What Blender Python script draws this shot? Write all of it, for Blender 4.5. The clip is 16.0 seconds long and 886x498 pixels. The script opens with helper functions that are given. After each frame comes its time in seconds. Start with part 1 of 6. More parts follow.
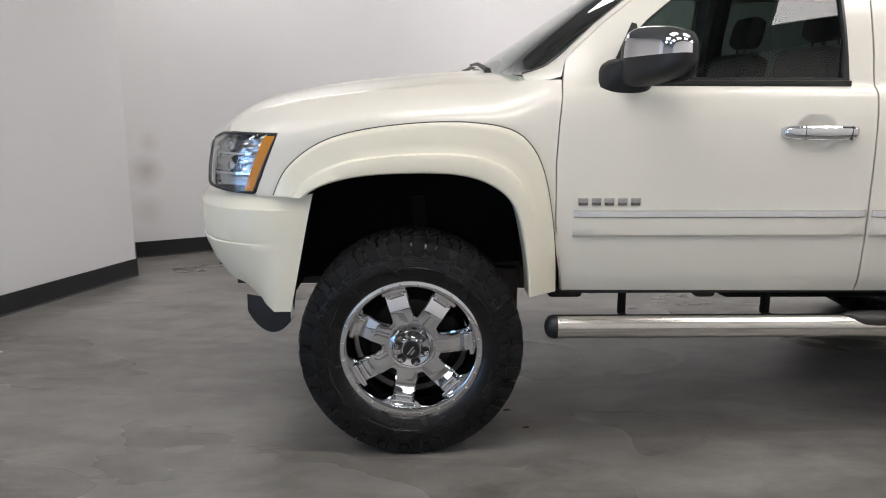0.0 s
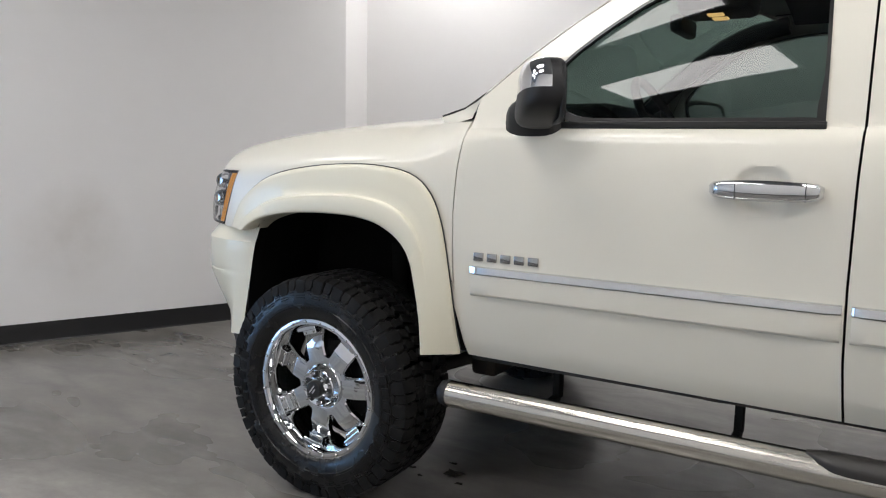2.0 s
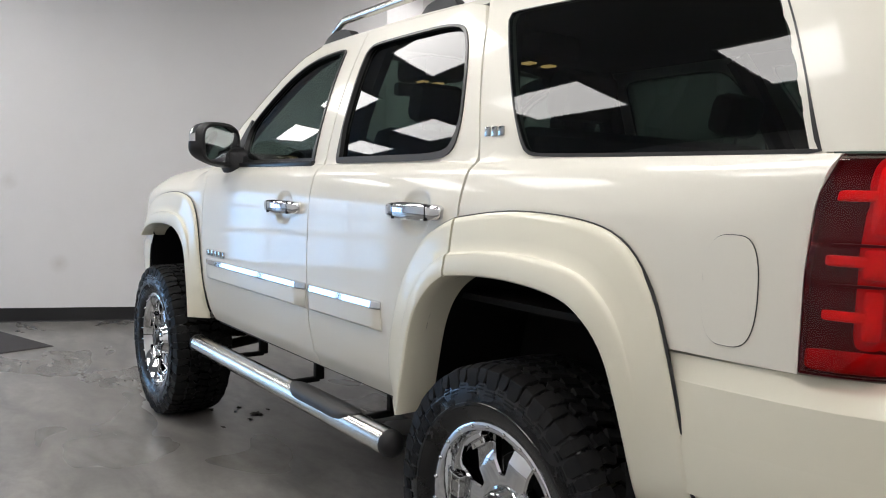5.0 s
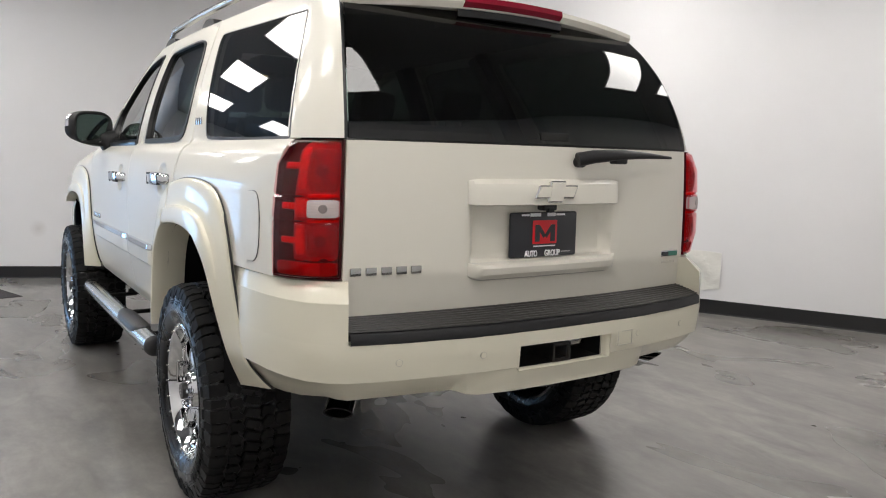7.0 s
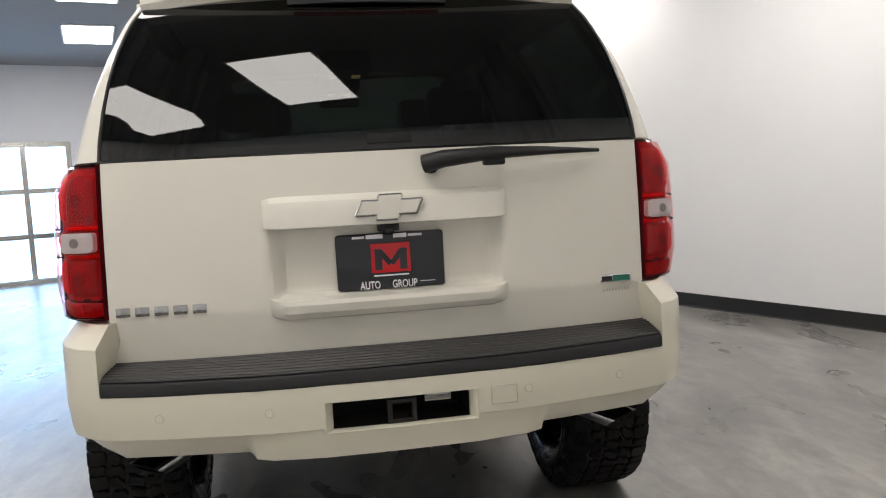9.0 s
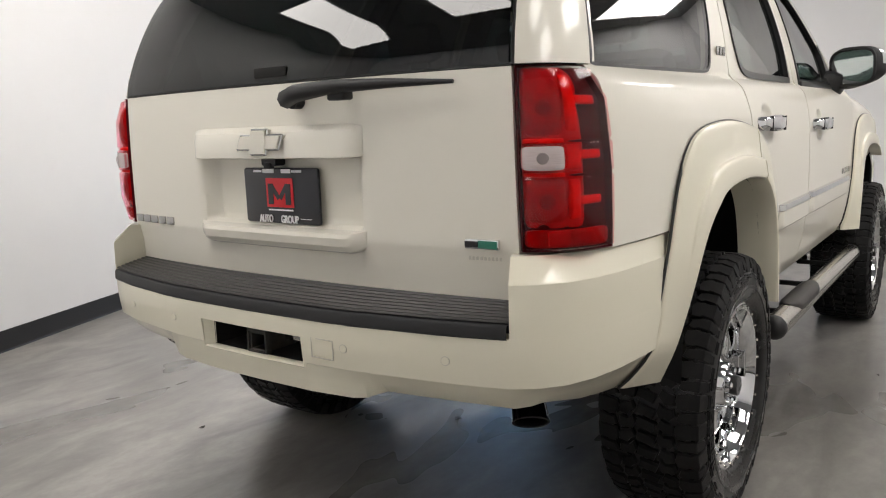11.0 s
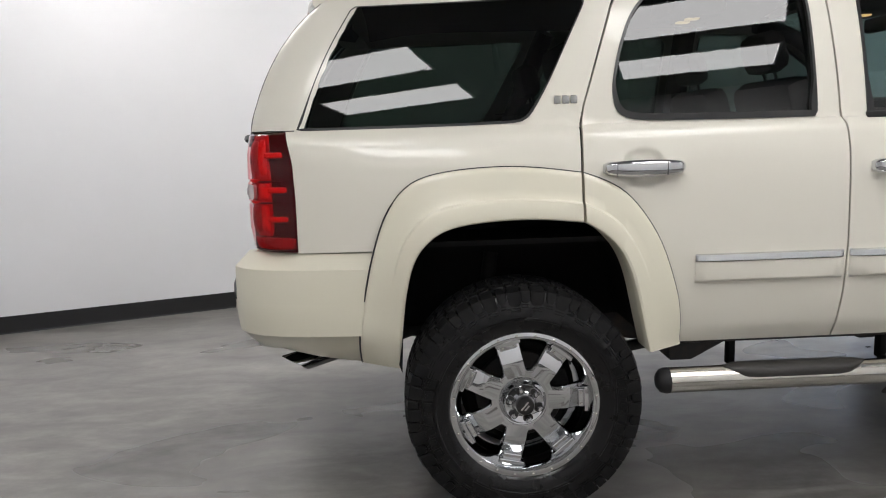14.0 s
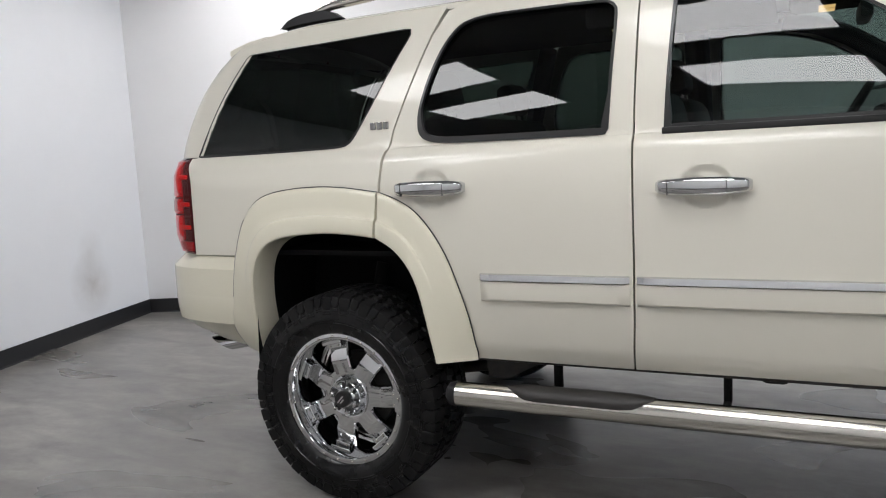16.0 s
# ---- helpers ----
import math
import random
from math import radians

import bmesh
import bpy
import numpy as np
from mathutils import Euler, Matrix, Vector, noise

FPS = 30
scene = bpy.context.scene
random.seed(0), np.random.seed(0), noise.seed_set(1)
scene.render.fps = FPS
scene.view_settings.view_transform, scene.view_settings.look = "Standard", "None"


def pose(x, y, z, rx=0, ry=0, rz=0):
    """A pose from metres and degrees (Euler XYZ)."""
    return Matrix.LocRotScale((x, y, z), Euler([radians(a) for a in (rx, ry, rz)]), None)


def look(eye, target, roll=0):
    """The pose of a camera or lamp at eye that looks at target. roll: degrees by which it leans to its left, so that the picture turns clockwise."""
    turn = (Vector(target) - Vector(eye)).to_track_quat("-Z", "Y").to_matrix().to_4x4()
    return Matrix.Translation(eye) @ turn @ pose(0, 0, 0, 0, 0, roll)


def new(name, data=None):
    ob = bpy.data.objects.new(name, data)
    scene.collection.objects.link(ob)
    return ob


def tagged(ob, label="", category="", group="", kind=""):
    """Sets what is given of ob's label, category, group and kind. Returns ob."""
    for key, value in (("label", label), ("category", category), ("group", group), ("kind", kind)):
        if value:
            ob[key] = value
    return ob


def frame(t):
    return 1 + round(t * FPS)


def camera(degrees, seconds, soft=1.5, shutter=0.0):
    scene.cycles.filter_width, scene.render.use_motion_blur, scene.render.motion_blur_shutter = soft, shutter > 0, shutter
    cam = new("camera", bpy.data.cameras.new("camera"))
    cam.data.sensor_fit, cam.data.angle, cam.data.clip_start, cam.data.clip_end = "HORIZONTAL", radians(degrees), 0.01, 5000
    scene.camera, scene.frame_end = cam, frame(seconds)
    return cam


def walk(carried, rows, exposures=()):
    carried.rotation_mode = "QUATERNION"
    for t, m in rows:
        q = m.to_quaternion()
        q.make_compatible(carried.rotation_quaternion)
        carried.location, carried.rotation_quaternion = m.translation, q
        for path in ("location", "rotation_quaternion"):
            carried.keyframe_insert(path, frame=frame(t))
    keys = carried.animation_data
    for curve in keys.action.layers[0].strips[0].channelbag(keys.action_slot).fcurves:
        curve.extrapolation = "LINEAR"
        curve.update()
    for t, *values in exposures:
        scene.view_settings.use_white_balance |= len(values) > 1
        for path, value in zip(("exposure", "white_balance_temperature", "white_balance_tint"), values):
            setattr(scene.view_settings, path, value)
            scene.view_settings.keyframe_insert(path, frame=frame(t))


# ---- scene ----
cam = camera(60.4, 16.0, soft=1.1)
PATH = [
    (0, (0.048, -3.862, 1.431), (0.099, -1.908, 1.008), 0.2),
    (0.5, (0.481, -3.728, 1.405), (0.185, -1.786, 1.028), 0.0),
    (1, (0.952, -3.607, 1.38), (0.328, -1.732, 1.073), -0.7),
    (1.5, (1.46, -3.454, 1.354), (0.582, -1.68, 1.067), 0.0),
    (2, (1.862, -3.261, 1.356), (0.846, -1.559, 1.095), 1.1),
    (2.5, (2.289, -3.128, 1.345), (1.078, -1.557, 1.088), 1.9),
    (3, (2.724, -3.027, 1.33), (1.406, -1.542, 1.088), 2.2),
    (3.5, (3.155, -2.881, 1.342), (1.761, -1.465, 1.113), 1.4),
    (4, (3.615, -2.744, 1.332), (2.138, -1.411, 1.131), 0.9),
    (4.2, (3.8, -2.659, 1.336), (2.298, -1.352, 1.147), 0.9),
    (6.3, (5.567, -1.988, 1.367), (3.871, -0.946, 1.177), 2.3),
    (6.5, (5.727, -1.927, 1.363), (4.03, -0.887, 1.161), 2.4),
    (7, (6.028, -1.77, 1.376), (4.358, -0.694, 1.148), 1.2),
    (7.5, (6.252, -1.458, 1.382), (4.531, -0.473, 1.12), 0.6),
    (8, (6.248, -1.075, 1.37), (4.466, -0.206, 1.104), -0.5),
    (8.2, (6.236, -0.902, 1.375), (4.423, -0.098, 1.11), -1.2),
    (10.3, (5.718, 1.038, 1.313), (3.859, 0.334, 1.097), -2.2),
    (10.5, (5.658, 1.243, 1.326), (3.859, 0.414, 1.053), -2.3),
    (11, (5.44, 1.663, 1.307), (3.843, 0.502, 0.988), -2.0),
    (11.5, (5.216, 2.107, 1.328), (3.739, 0.781, 1.083), -1.0),
    (12, (4.985, 2.56, 1.321), (3.678, 1.066, 1.079), -0.6),
    (12.5, (4.649, 2.965, 1.388), (3.546, 1.322, 1.097), -0.3),
    (13, (4.25, 3.322, 1.378), (3.489, 1.495, 1.09), -0.7),
    (13.5, (3.787, 3.495, 1.397), (3.368, 1.562, 1.104), -1.5),
    (14, (3.345, 3.641, 1.425), (3.256, 1.667, 1.118), -1.7),
    (14.5, (2.801, 3.653, 1.386), (3.091, 1.689, 1.146), -2.1),
    (15, (2.298, 3.664, 1.387), (2.814, 1.747, 1.148), -2.1),
    (15.5, (1.772, 3.557, 1.398), (2.451, 1.69, 1.163), -1.8),
    (16, (1.245, 3.53, 1.401), (2.108, 1.743, 1.153), -3.0),
]
# the camera's own exposure and white balance drift a little on the way
EXPOSURES = [(0, -0.20, 6500, 12), (1, -0.22, 6520, 11), (2.5, -0.22, 6440, 10), (4, -0.22, 6450, 10), (6.5, -0.12, 6500, 10), (7.5, -0.08, 6600, 10), (10.5, 0.0, 6680, 10), (11, 0.08, 6650, 10), (12, -0.04, 6480, 10), (13, -0.06, 6380, 10), (14.5, -0.10, 6280, 10), (16, -0.18, 6220, 10)]
walk(cam, [(t, look(eye, target, roll)) for t, eye, target, roll in PATH], EXPOSURES)

# ---- light of the whole room ----
world = bpy.data.worlds.new("world")
scene.world = world
world.use_nodes = True
world.node_tree.nodes["Background"].inputs[0].default_value = (0.55, 0.65, 0.8, 1)
world.node_tree.nodes["Background"].inputs[1].default_value = 0.3
PANEL_GLOW = 12.5      # ceiling panels
CEIL = 3.4


# ---- materials ----
def mat(name, base=(0.5, 0.5, 0.5), rough=0.5, metal=0.0, coat=0.0, spec=0.5):
    m = bpy.data.materials.new(name)
    m.use_nodes = True
    b = m.node_tree.nodes["Principled BSDF"]
    b.inputs["Base Color"].default_value = (*base, 1)
    b.inputs["Roughness"].default_value = rough
    b.inputs["Metallic"].default_value = metal
    b.inputs["Coat Weight"].default_value = coat
    b.inputs["Coat Roughness"].default_value = 0.05
    b.inputs["Specular IOR Level"].default_value = spec
    return m


def node(m, kind, **values):
    n = m.node_tree.nodes.new(kind)
    for key, value in values.items():
        n.inputs[key].default_value = value
    return n


def wire(m, a, b):
    m.node_tree.links.new(a, b)


def coords(m, scale=(1, 1, 1), turn=(0, 0, 0)):
    g = node(m, "ShaderNodeNewGeometry")
    p = node(m, "ShaderNodeMapping", Scale=scale, Rotation=turn)
    wire(m, g.outputs["Position"], p.inputs["Vector"])
    return p.outputs[0]


def noisy(m, scale, detail=4.0, rough=0.55, stretch=(1, 1, 1), turn=(0, 0, 0)):
    n = node(m, "ShaderNodeTexNoise", Scale=scale, Detail=detail, Roughness=rough)
    wire(m, coords(m, stretch, turn), n.inputs["Vector"])
    return n.outputs["Fac"]


def ramp(m, fac, *stops):
    r = node(m, "ShaderNodeValToRGB")
    while len(r.color_ramp.elements) < len(stops):
        r.color_ramp.elements.new(0.5)
    for e, (at, colour) in zip(r.color_ramp.elements, stops):
        e.position, e.color = at, (*colour, 1) if len(colour) == 3 else colour
    wire(m, fac, r.inputs[0])
    return r.outputs[0]


def blend(m, fac, a, b, kind="MIX"):
    x = m.node_tree.nodes.new("ShaderNodeMix")
    x.data_type, x.blend_type = "RGBA", kind
    for value, socket in ((fac, x.inputs[0]), (a, x.inputs[6]), (b, x.inputs[7])):
        if isinstance(value, (int, float)):
            socket.default_value = value
        elif isinstance(value, tuple):
            socket.default_value = (*value, 1)
        else:
            wire(m, value, socket)
    return x.outputs[2]


def bsdf(m):
    return m.node_tree.nodes["Principled BSDF"]


def relief(m, fac, strength, distance):
    b = node(m, "ShaderNodeBump", Strength=strength, Distance=distance)
    wire(m, fac, b.inputs["Height"])
    wire(m, b.outputs[0], bsdf(m).inputs["Normal"])


def g(v):
    return (v, v, v)


# pearl paint: cream white, fine flake under a clear coat
PAINT = mat("pearl_cream_paint", (0.74, 0.71, 0.62), 0.42, 0.0, 0.6)
bsdf(PAINT).inputs["Coat Roughness"].default_value = 0.07
wire(PAINT, blend(PAINT, noisy(PAINT, 900, 1), (0.675, 0.648, 0.562), (0.715, 0.688, 0.602)), bsdf(PAINT).inputs["Base Color"])
relief(PAINT, noisy(PAINT, 7, 2), 0.03, 0.01)
FLARE = mat("flare_paint", (0.74, 0.70, 0.57), 0.40, 0.0, 0.6)
wire(FLARE, blend(FLARE, noisy(FLARE, 700, 1), (0.70, 0.667, 0.535), (0.73, 0.696, 0.565)), bsdf(FLARE).inputs["Base Color"])
CHROME = mat("chrome", (0.62, 0.63, 0.64), 0.045, 1.0)
BADGEM = mat("smoked_chrome", (0.42, 0.42, 0.41), 0.12, 1.0)
STEEL = mat("polished_steel", (0.62, 0.60, 0.55), 0.2, 1.0)
wire(STEEL, ramp(STEEL, noisy(STEEL, 40, 5, 0.6, (0.05, 1, 1)), (0.3, g(0.14)), (0.8, g(0.3))), bsdf(STEEL).inputs["Roughness"])
PLASTIC = mat("black_plastic", (0.014, 0.014, 0.015), 0.5, spec=0.35)
relief(PLASTIC, noisy(PLASTIC, 900, 1), 0.15, 0.001)
TRIM = mat("black_window_trim", (0.012, 0.012, 0.012), 0.3)
GREYPAD = mat("grey_step_pad", (0.021, 0.019, 0.017), 0.5)
relief(GREYPAD, noisy(GREYPAD, 600, 2), 0.25, 0.001)
DARK = mat("dark_underbody", (0.01, 0.01, 0.01), 0.85, spec=0.2)
LINER = mat("wheel_well_liner", (0.008, 0.008, 0.0085), 0.95, spec=0.1)
FRAMEM = mat("frame_black_steel", (0.016, 0.015, 0.015), 0.6)
wire(FRAMEM, ramp(FRAMEM, noisy(FRAMEM, 14, 6), (0.45, (0.013, 0.013, 0.013)), (0.75, (0.05, 0.035, 0.025))), bsdf(FRAMEM).inputs["Base Color"])
RUBBER = mat("tyre_rubber", (0.007, 0.007, 0.0075), 0.6, spec=0.14)
wire(RUBBER, ramp(RUBBER, noisy(RUBBER, 9, 6, 0.65), (0.4, (0.007, 0.007, 0.0074)), (0.75, (0.016, 0.0155, 0.015))), bsdf(RUBBER).inputs["Base Color"])
wire(RUBBER, ramp(RUBBER, noisy(RUBBER, 6, 4), (0.35, g(0.4)), (0.65, g(0.7))), bsdf(RUBBER).inputs["Roughness"])
relief(RUBBER, noisy(RUBBER, 220, 3), 0.25, 0.002)
SIDEWALL = mat("tyre_side_wall", (0.0035, 0.0035, 0.004), 0.3, spec=0.4)
wire(SIDEWALL, ramp(SIDEWALL, noisy(SIDEWALL, 7, 5, 0.6), (0.35, g(0.16)), (0.65, g(0.36))), bsdf(SIDEWALL).inputs["Roughness"])
relief(SIDEWALL, noisy(SIDEWALL, 60, 3), 0.12, 0.003)
ROTOR = mat("brake_rotor", (0.035, 0.033, 0.031), 0.6, 0.5)
INSIDE = mat("charcoal_interior", (0.012, 0.012, 0.013), 0.8, spec=0.2)
LEATHER = mat("dark_leather", (0.012, 0.012, 0.012), 0.6, spec=0.3)
relief(LEATHER, noisy(LEATHER, 120, 3), 0.3, 0.002)
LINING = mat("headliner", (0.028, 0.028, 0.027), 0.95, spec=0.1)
REDM = mat("red_lens", (0.34, 0.004, 0.006), 0.35, spec=0.05)
wire(REDM, ramp(REDM, noisy(REDM, 16, 2, 0.4), (0.35, (0.36, 0.004, 0.006)), (0.65, (0.48, 0.005, 0.007))), bsdf(REDM).inputs["Base Color"])
DEEPRED = mat("deep_red_lens", (0.25, 0.002, 0.003), 0.3, spec=0.05)
relief(REDM, noisy(REDM, 190, 1, 0.4, (1, 1, 0.5)), 0.06, 0.002)
wire(DEEPRED, ramp(DEEPRED, noisy(DEEPRED, 34, 3, 0.6), (0.30, (0.24, 0.002, 0.003)), (0.70, (0.40, 0.003, 0.004))), bsdf(DEEPRED).inputs["Base Color"])
relief(DEEPRED, noisy(DEEPRED, 190, 1, 0.4, (1, 1, 0.6)), 0.08, 0.002)
BULBGREY = mat("bulb_grey", (0.20, 0.165, 0.16), 0.3, spec=0.3)
BULBRED = mat("bulb_red", (0.20, 0.002, 0.004), 0.3, spec=0.05)
MAROON = mat("dark_red_lens", (0.055, 0.003, 0.005), 0.3, spec=0.05)
BRIGHTRED = mat("bright_red_lens", (0.74, 0.006, 0.005), 0.35, spec=0.03)
BRAKELENS = mat("brake_light_lens", (0.22, 0.006, 0.02), 0.15, 0.0, 1.0)
CLEARLENS = mat("clear_lamp", (0.50, 0.41, 0.40), 0.18, 0.1, 1.0)
relief(CLEARLENS, noisy(CLEARLENS, 160, 1, 0.5, (0.2, 0.2, 1)), 0.5, 0.003)
AMBER = mat("amber_marker", (0.78, 0.30, 0.012), 0.3, 0.0, 0.0, 0.3)
LAMPBACK = mat("headlamp_reflector", (0.55, 0.55, 0.54), 0.14, 0.9)
relief(LAMPBACK, noisy(LAMPBACK, 30, 2, 0.5, (0.3, 0.3, 1)), 0.6, 0.03)
PLATEM = mat("plate_black", (0.018, 0.019, 0.024), 0.35)
WHITEM = mat("white_print", (0.75, 0.75, 0.76), 0.5)
PLATERED = mat("red_print", (0.60, 0.012, 0.02), 0.4)
GREEN = mat("green_print", (0.012, 0.15, 0.095), 0.35)
GHOSTM = mat("badge_ghost", (0.50, 0.475, 0.41), 0.5)
MIRRORM = mat("mirror_glass", (0.8, 0.82, 0.82), 0.01, 1.0)
RUBBERMAT = mat("brown_floor_mat", (0.045, 0.04, 0.039), 0.95)
relief(RUBBERMAT, noisy(RUBBERMAT, 260, 2), 0.6, 0.004)
LEAF = mat("dry_leaf", (0.03, 0.026, 0.021), 0.8)
PAPER = mat("creased_sheet", (0.80, 0.79, 0.74), 0.5)
relief(PAPER, noisy(PAPER, 9, 4), 0.6, 0.02)


def pane_material(name, tint, head_on=0.037):
    """Thin tinted pane: sees through with a tint, mirrors by Fresnel."""
    m = bpy.data.materials.new(name)
    m.use_nodes = True
    m.node_tree.nodes.remove(bsdf(m))
    out = m.node_tree.nodes["Material Output"]
    through_ = node(m, "ShaderNodeBsdfTransparent", Color=(*tint, 1))
    gloss = node(m, "ShaderNodeBsdfGlossy", Color=(1, 1, 1, 1), Roughness=0.012)
    facing = node(m, "ShaderNodeLayerWeight", Blend=0.5)
    steep = node(m, "ShaderNodeMath")
    steep.operation = "POWER"
    steep.inputs[1].default_value = 5.0
    wire(m, facing.outputs["Facing"], steep.inputs[0])
    f = node(m, "ShaderNodeMath")
    f.operation = "MULTIPLY_ADD"
    f.inputs[1].default_value, f.inputs[2].default_value = 0.96, head_on
    wire(m, steep.outputs[0], f.inputs[0])
    x = m.node_tree.nodes.new("ShaderNodeMixShader")
    wire(m, f.outputs[0], x.inputs[0])
    wire(m, through_.outputs[0], x.inputs[1])
    wire(m, gloss.outputs[0], x.inputs[2])
    wire(m, x.outputs[0], out.inputs["Surface"])
    return m


PRIVACY = pane_material("privacy_glass", (0.10, 0.132, 0.116))
REARGLASS = pane_material("dark_rear_glass", (0.020, 0.028, 0.024))
TINTED = pane_material("tinted_glass", (0.26, 0.315, 0.295))
SCREENGLASS = pane_material("windscreen_glass", (0.42, 0.52, 0.48))
LENS = pane_material("red_lamp_cover", (0.92, 0.50, 0.52), 0.022)
CLEAR = pane_material("lamp_cover", (0.86, 0.87, 0.88))


def glow(name, colour, strength):
    m = bpy.data.materials.new(name)
    m.use_nodes = True
    b = bsdf(m)
    b.inputs["Base Color"].default_value = (0.8, 0.8, 0.8, 1)
    b.inputs["Emission Color"].default_value = (*colour, 1)
    b.inputs["Emission Strength"].default_value = strength
    return m


PANELM = glow("light_panel", (1.0, 0.968, 0.94), PANEL_GLOW)
DOMEM = glow("warm_lamp", (1.0, 0.55, 0.2), 2.6)
SKYM = glow("daylight_outside", (0.33, 0.60, 1.0), 8.5)


def spots(m, colour, *places):
    """Soft stains of their own shape at given places: (x, y, z, radius, strength)."""
    at = coords(m)
    n = noisy(m, 5, 5)
    for x, y, z, r, s in places:
        d = node(m, "ShaderNodeVectorMath")
        d.operation = "DISTANCE"
        wire(m, at, d.inputs[0])
        d.inputs[1].default_value = (x, y, z)
        k = node(m, "ShaderNodeMapRange")
        k.inputs["From Min"].default_value, k.inputs["From Max"].default_value = r, 0.0
        k.inputs["To Min"].default_value, k.inputs["To Max"].default_value = 0.0, s
        wire(m, d.outputs["Value"], k.inputs[0])
        t = node(m, "ShaderNodeMath")
        t.operation = "MULTIPLY"
        wire(m, k.outputs[0], t.inputs[0])
        wire(m, n, t.inputs[1])
        colour = blend(m, t.outputs[0], colour, (0.36, 0.31, 0.26))
    return colour


WALLM = mat("white_wall_paint", (0.80, 0.79, 0.78), 0.62)
wire(WALLM, spots(WALLM, ramp(WALLM, noisy(WALLM, 1.1, 6, 0.6), (0.3, (0.775, 0.767, 0.769)), (0.7, (0.807, 0.801, 0.802))),
     (-2.99, -0.12, 0.66, 0.42, 0.45), (-2.96, -0.05, 0.88, 0.3, 0.28), (-3.39, -1.0, 0.55, 0.1, 0.6), (-3.55, -1.38, 1.32, 0.09, 0.5),
     (-2.24, 2.47, 0.72, 0.16, 0.9), (-2.2, 2.48, 0.95, 0.1, 0.6), (-2.24, 2.47, 0.40, 0.14, 0.6), (6.87, -1.05, 0.44, 0.3, 0.95), (6.87, -1.08, 0.72, 0.2, 0.4)),
     bsdf(WALLM).inputs["Base Color"])
relief(WALLM, noisy(WALLM, 160, 3), 0.12, 0.002)
CEILM = mat("ceiling_tile_grey", (0.28, 0.28, 0.285), 0.9)
relief(CEILM, noisy(CEILM, 220, 3), 0.3, 0.003)
BASEM = mat("black_vinyl_base", (0.014, 0.014, 0.015), 0.42)
# sealed concrete: dark cloudy greys, trowel sweeps, worn patches, uneven gloss under a clear sealer
FLOORM = mat("sealed_concrete", (0.19, 0.18, 0.165), 0.30, spec=0.9)
swirl = node(FLOORM, "ShaderNodeTexNoise", Scale=1.0, Detail=3.0, Roughness=0.5, Distortion=0.6)
wire(FLOORM, coords(FLOORM, (0.75, 1.3, 1), (0, 0, 0.35)), swirl.inputs["Vector"])
cloud = ramp(FLOORM, swirl.outputs["Fac"], (0.28, (0.130, 0.122, 0.110)), (0.50, (0.195, 0.185, 0.170)), (0.72, (0.270, 0.257, 0.238)))
brush = node(FLOORM, "ShaderNodeTexNoise", Scale=3.2, Detail=4.0, Roughness=0.55, Distortion=0.7)
wire(FLOORM, coords(FLOORM, (0.6, 1.6, 1), (0, 0, -0.5)), brush.inputs["Vector"])
sweep = ramp(FLOORM, brush.outputs["Fac"], (0.28, g(0.63)), (0.72, g(1.32)))
fine = ramp(FLOORM, noisy(FLOORM, 12, 8, 0.72, (0.8, 1.2, 1), (0, 0, 0.3)), (0.25, g(0.76)), (0.75, g(1.18)))
both = blend(FLOORM, 1.0, blend(FLOORM, 1.0, cloud, sweep, "MULTIPLY"), fine, "MULTIPLY")
# small pale specks
specks = ramp(FLOORM, noisy(FLOORM, 95, 2, 0.5), (0.745, g(0.0)), (0.79, g(0.6)))
wire(FLOORM, blend(FLOORM, specks, both, (0.36, 0.35, 0.33)), bsdf(FLOORM).inputs["Base Color"])
gloss = ramp(FLOORM, swirl.outputs["Fac"], (0.30, g(0.24)), (0.70, g(0.36)))
wire(FLOORM, gloss, bsdf(FLOORM).inputs["Roughness"])


# ---- building helpers ----
def obj(name, bm, material, smooth=40, materials=()):
    me = bpy.data.meshes.new(name)
    bmesh.ops.recalc_face_normals(bm, faces=bm.faces)
    bm.to_mesh(me)
    bm.free()
    me.materials.append(material)
    for extra in materials:
        me.materials.append(extra)
    if smooth:
        me.shade_smooth()
        me.set_sharp_from_angle(angle=radians(smooth))
    return new(name, me)


def part(name, bm, material, parent, label="", smooth=40, materials=()):
    ob = obj(name, bm, material, smooth, materials)
    ob.parent = parent
    if label:
        ob["label"] = label
    return ob


def box(bm, lo, hi, bevel=0.0, m=None, index=0):
    c = [(a + b) / 2 for a, b in zip(lo, hi)]
    s = [abs(b - a) for a, b in zip(lo, hi)]
    made = bmesh.ops.create_cube(bm, size=1.0, matrix=Matrix.LocRotScale(c, None, s))["verts"]
    if bevel:
        edges = list({e for v in made for e in v.link_edges})
        made = list({v for f in bmesh.ops.bevel(bm, geom=edges, offset=bevel, segments=2, affect="EDGES", profile=0.5)["faces"] for v in f.verts} | {v for v in made if v.is_valid})
    if m is not None:
        bmesh.ops.transform(bm, matrix=m, verts=made)
    if index:
        for f in {f for v in made for f in v.link_faces}:
            f.material_index = index
    return made


def grid(bm, rows, close=False, index=0):
    """Quads between rows of points."""
    vs = [[bm.verts.new(p) for p in row] for row in rows]
    out = []
    for a, b in zip(vs, vs[1:]):
        n = len(a)
        for i in range(n if close else n - 1):
            j = (i + 1) % n
            quad = []
            for v in (a[i], a[j], b[j], b[i]):
                if v not in quad:
                    quad.append(v)
            f = bm.faces.new(quad)
            f.material_index = index
            out.append(f)
    return vs


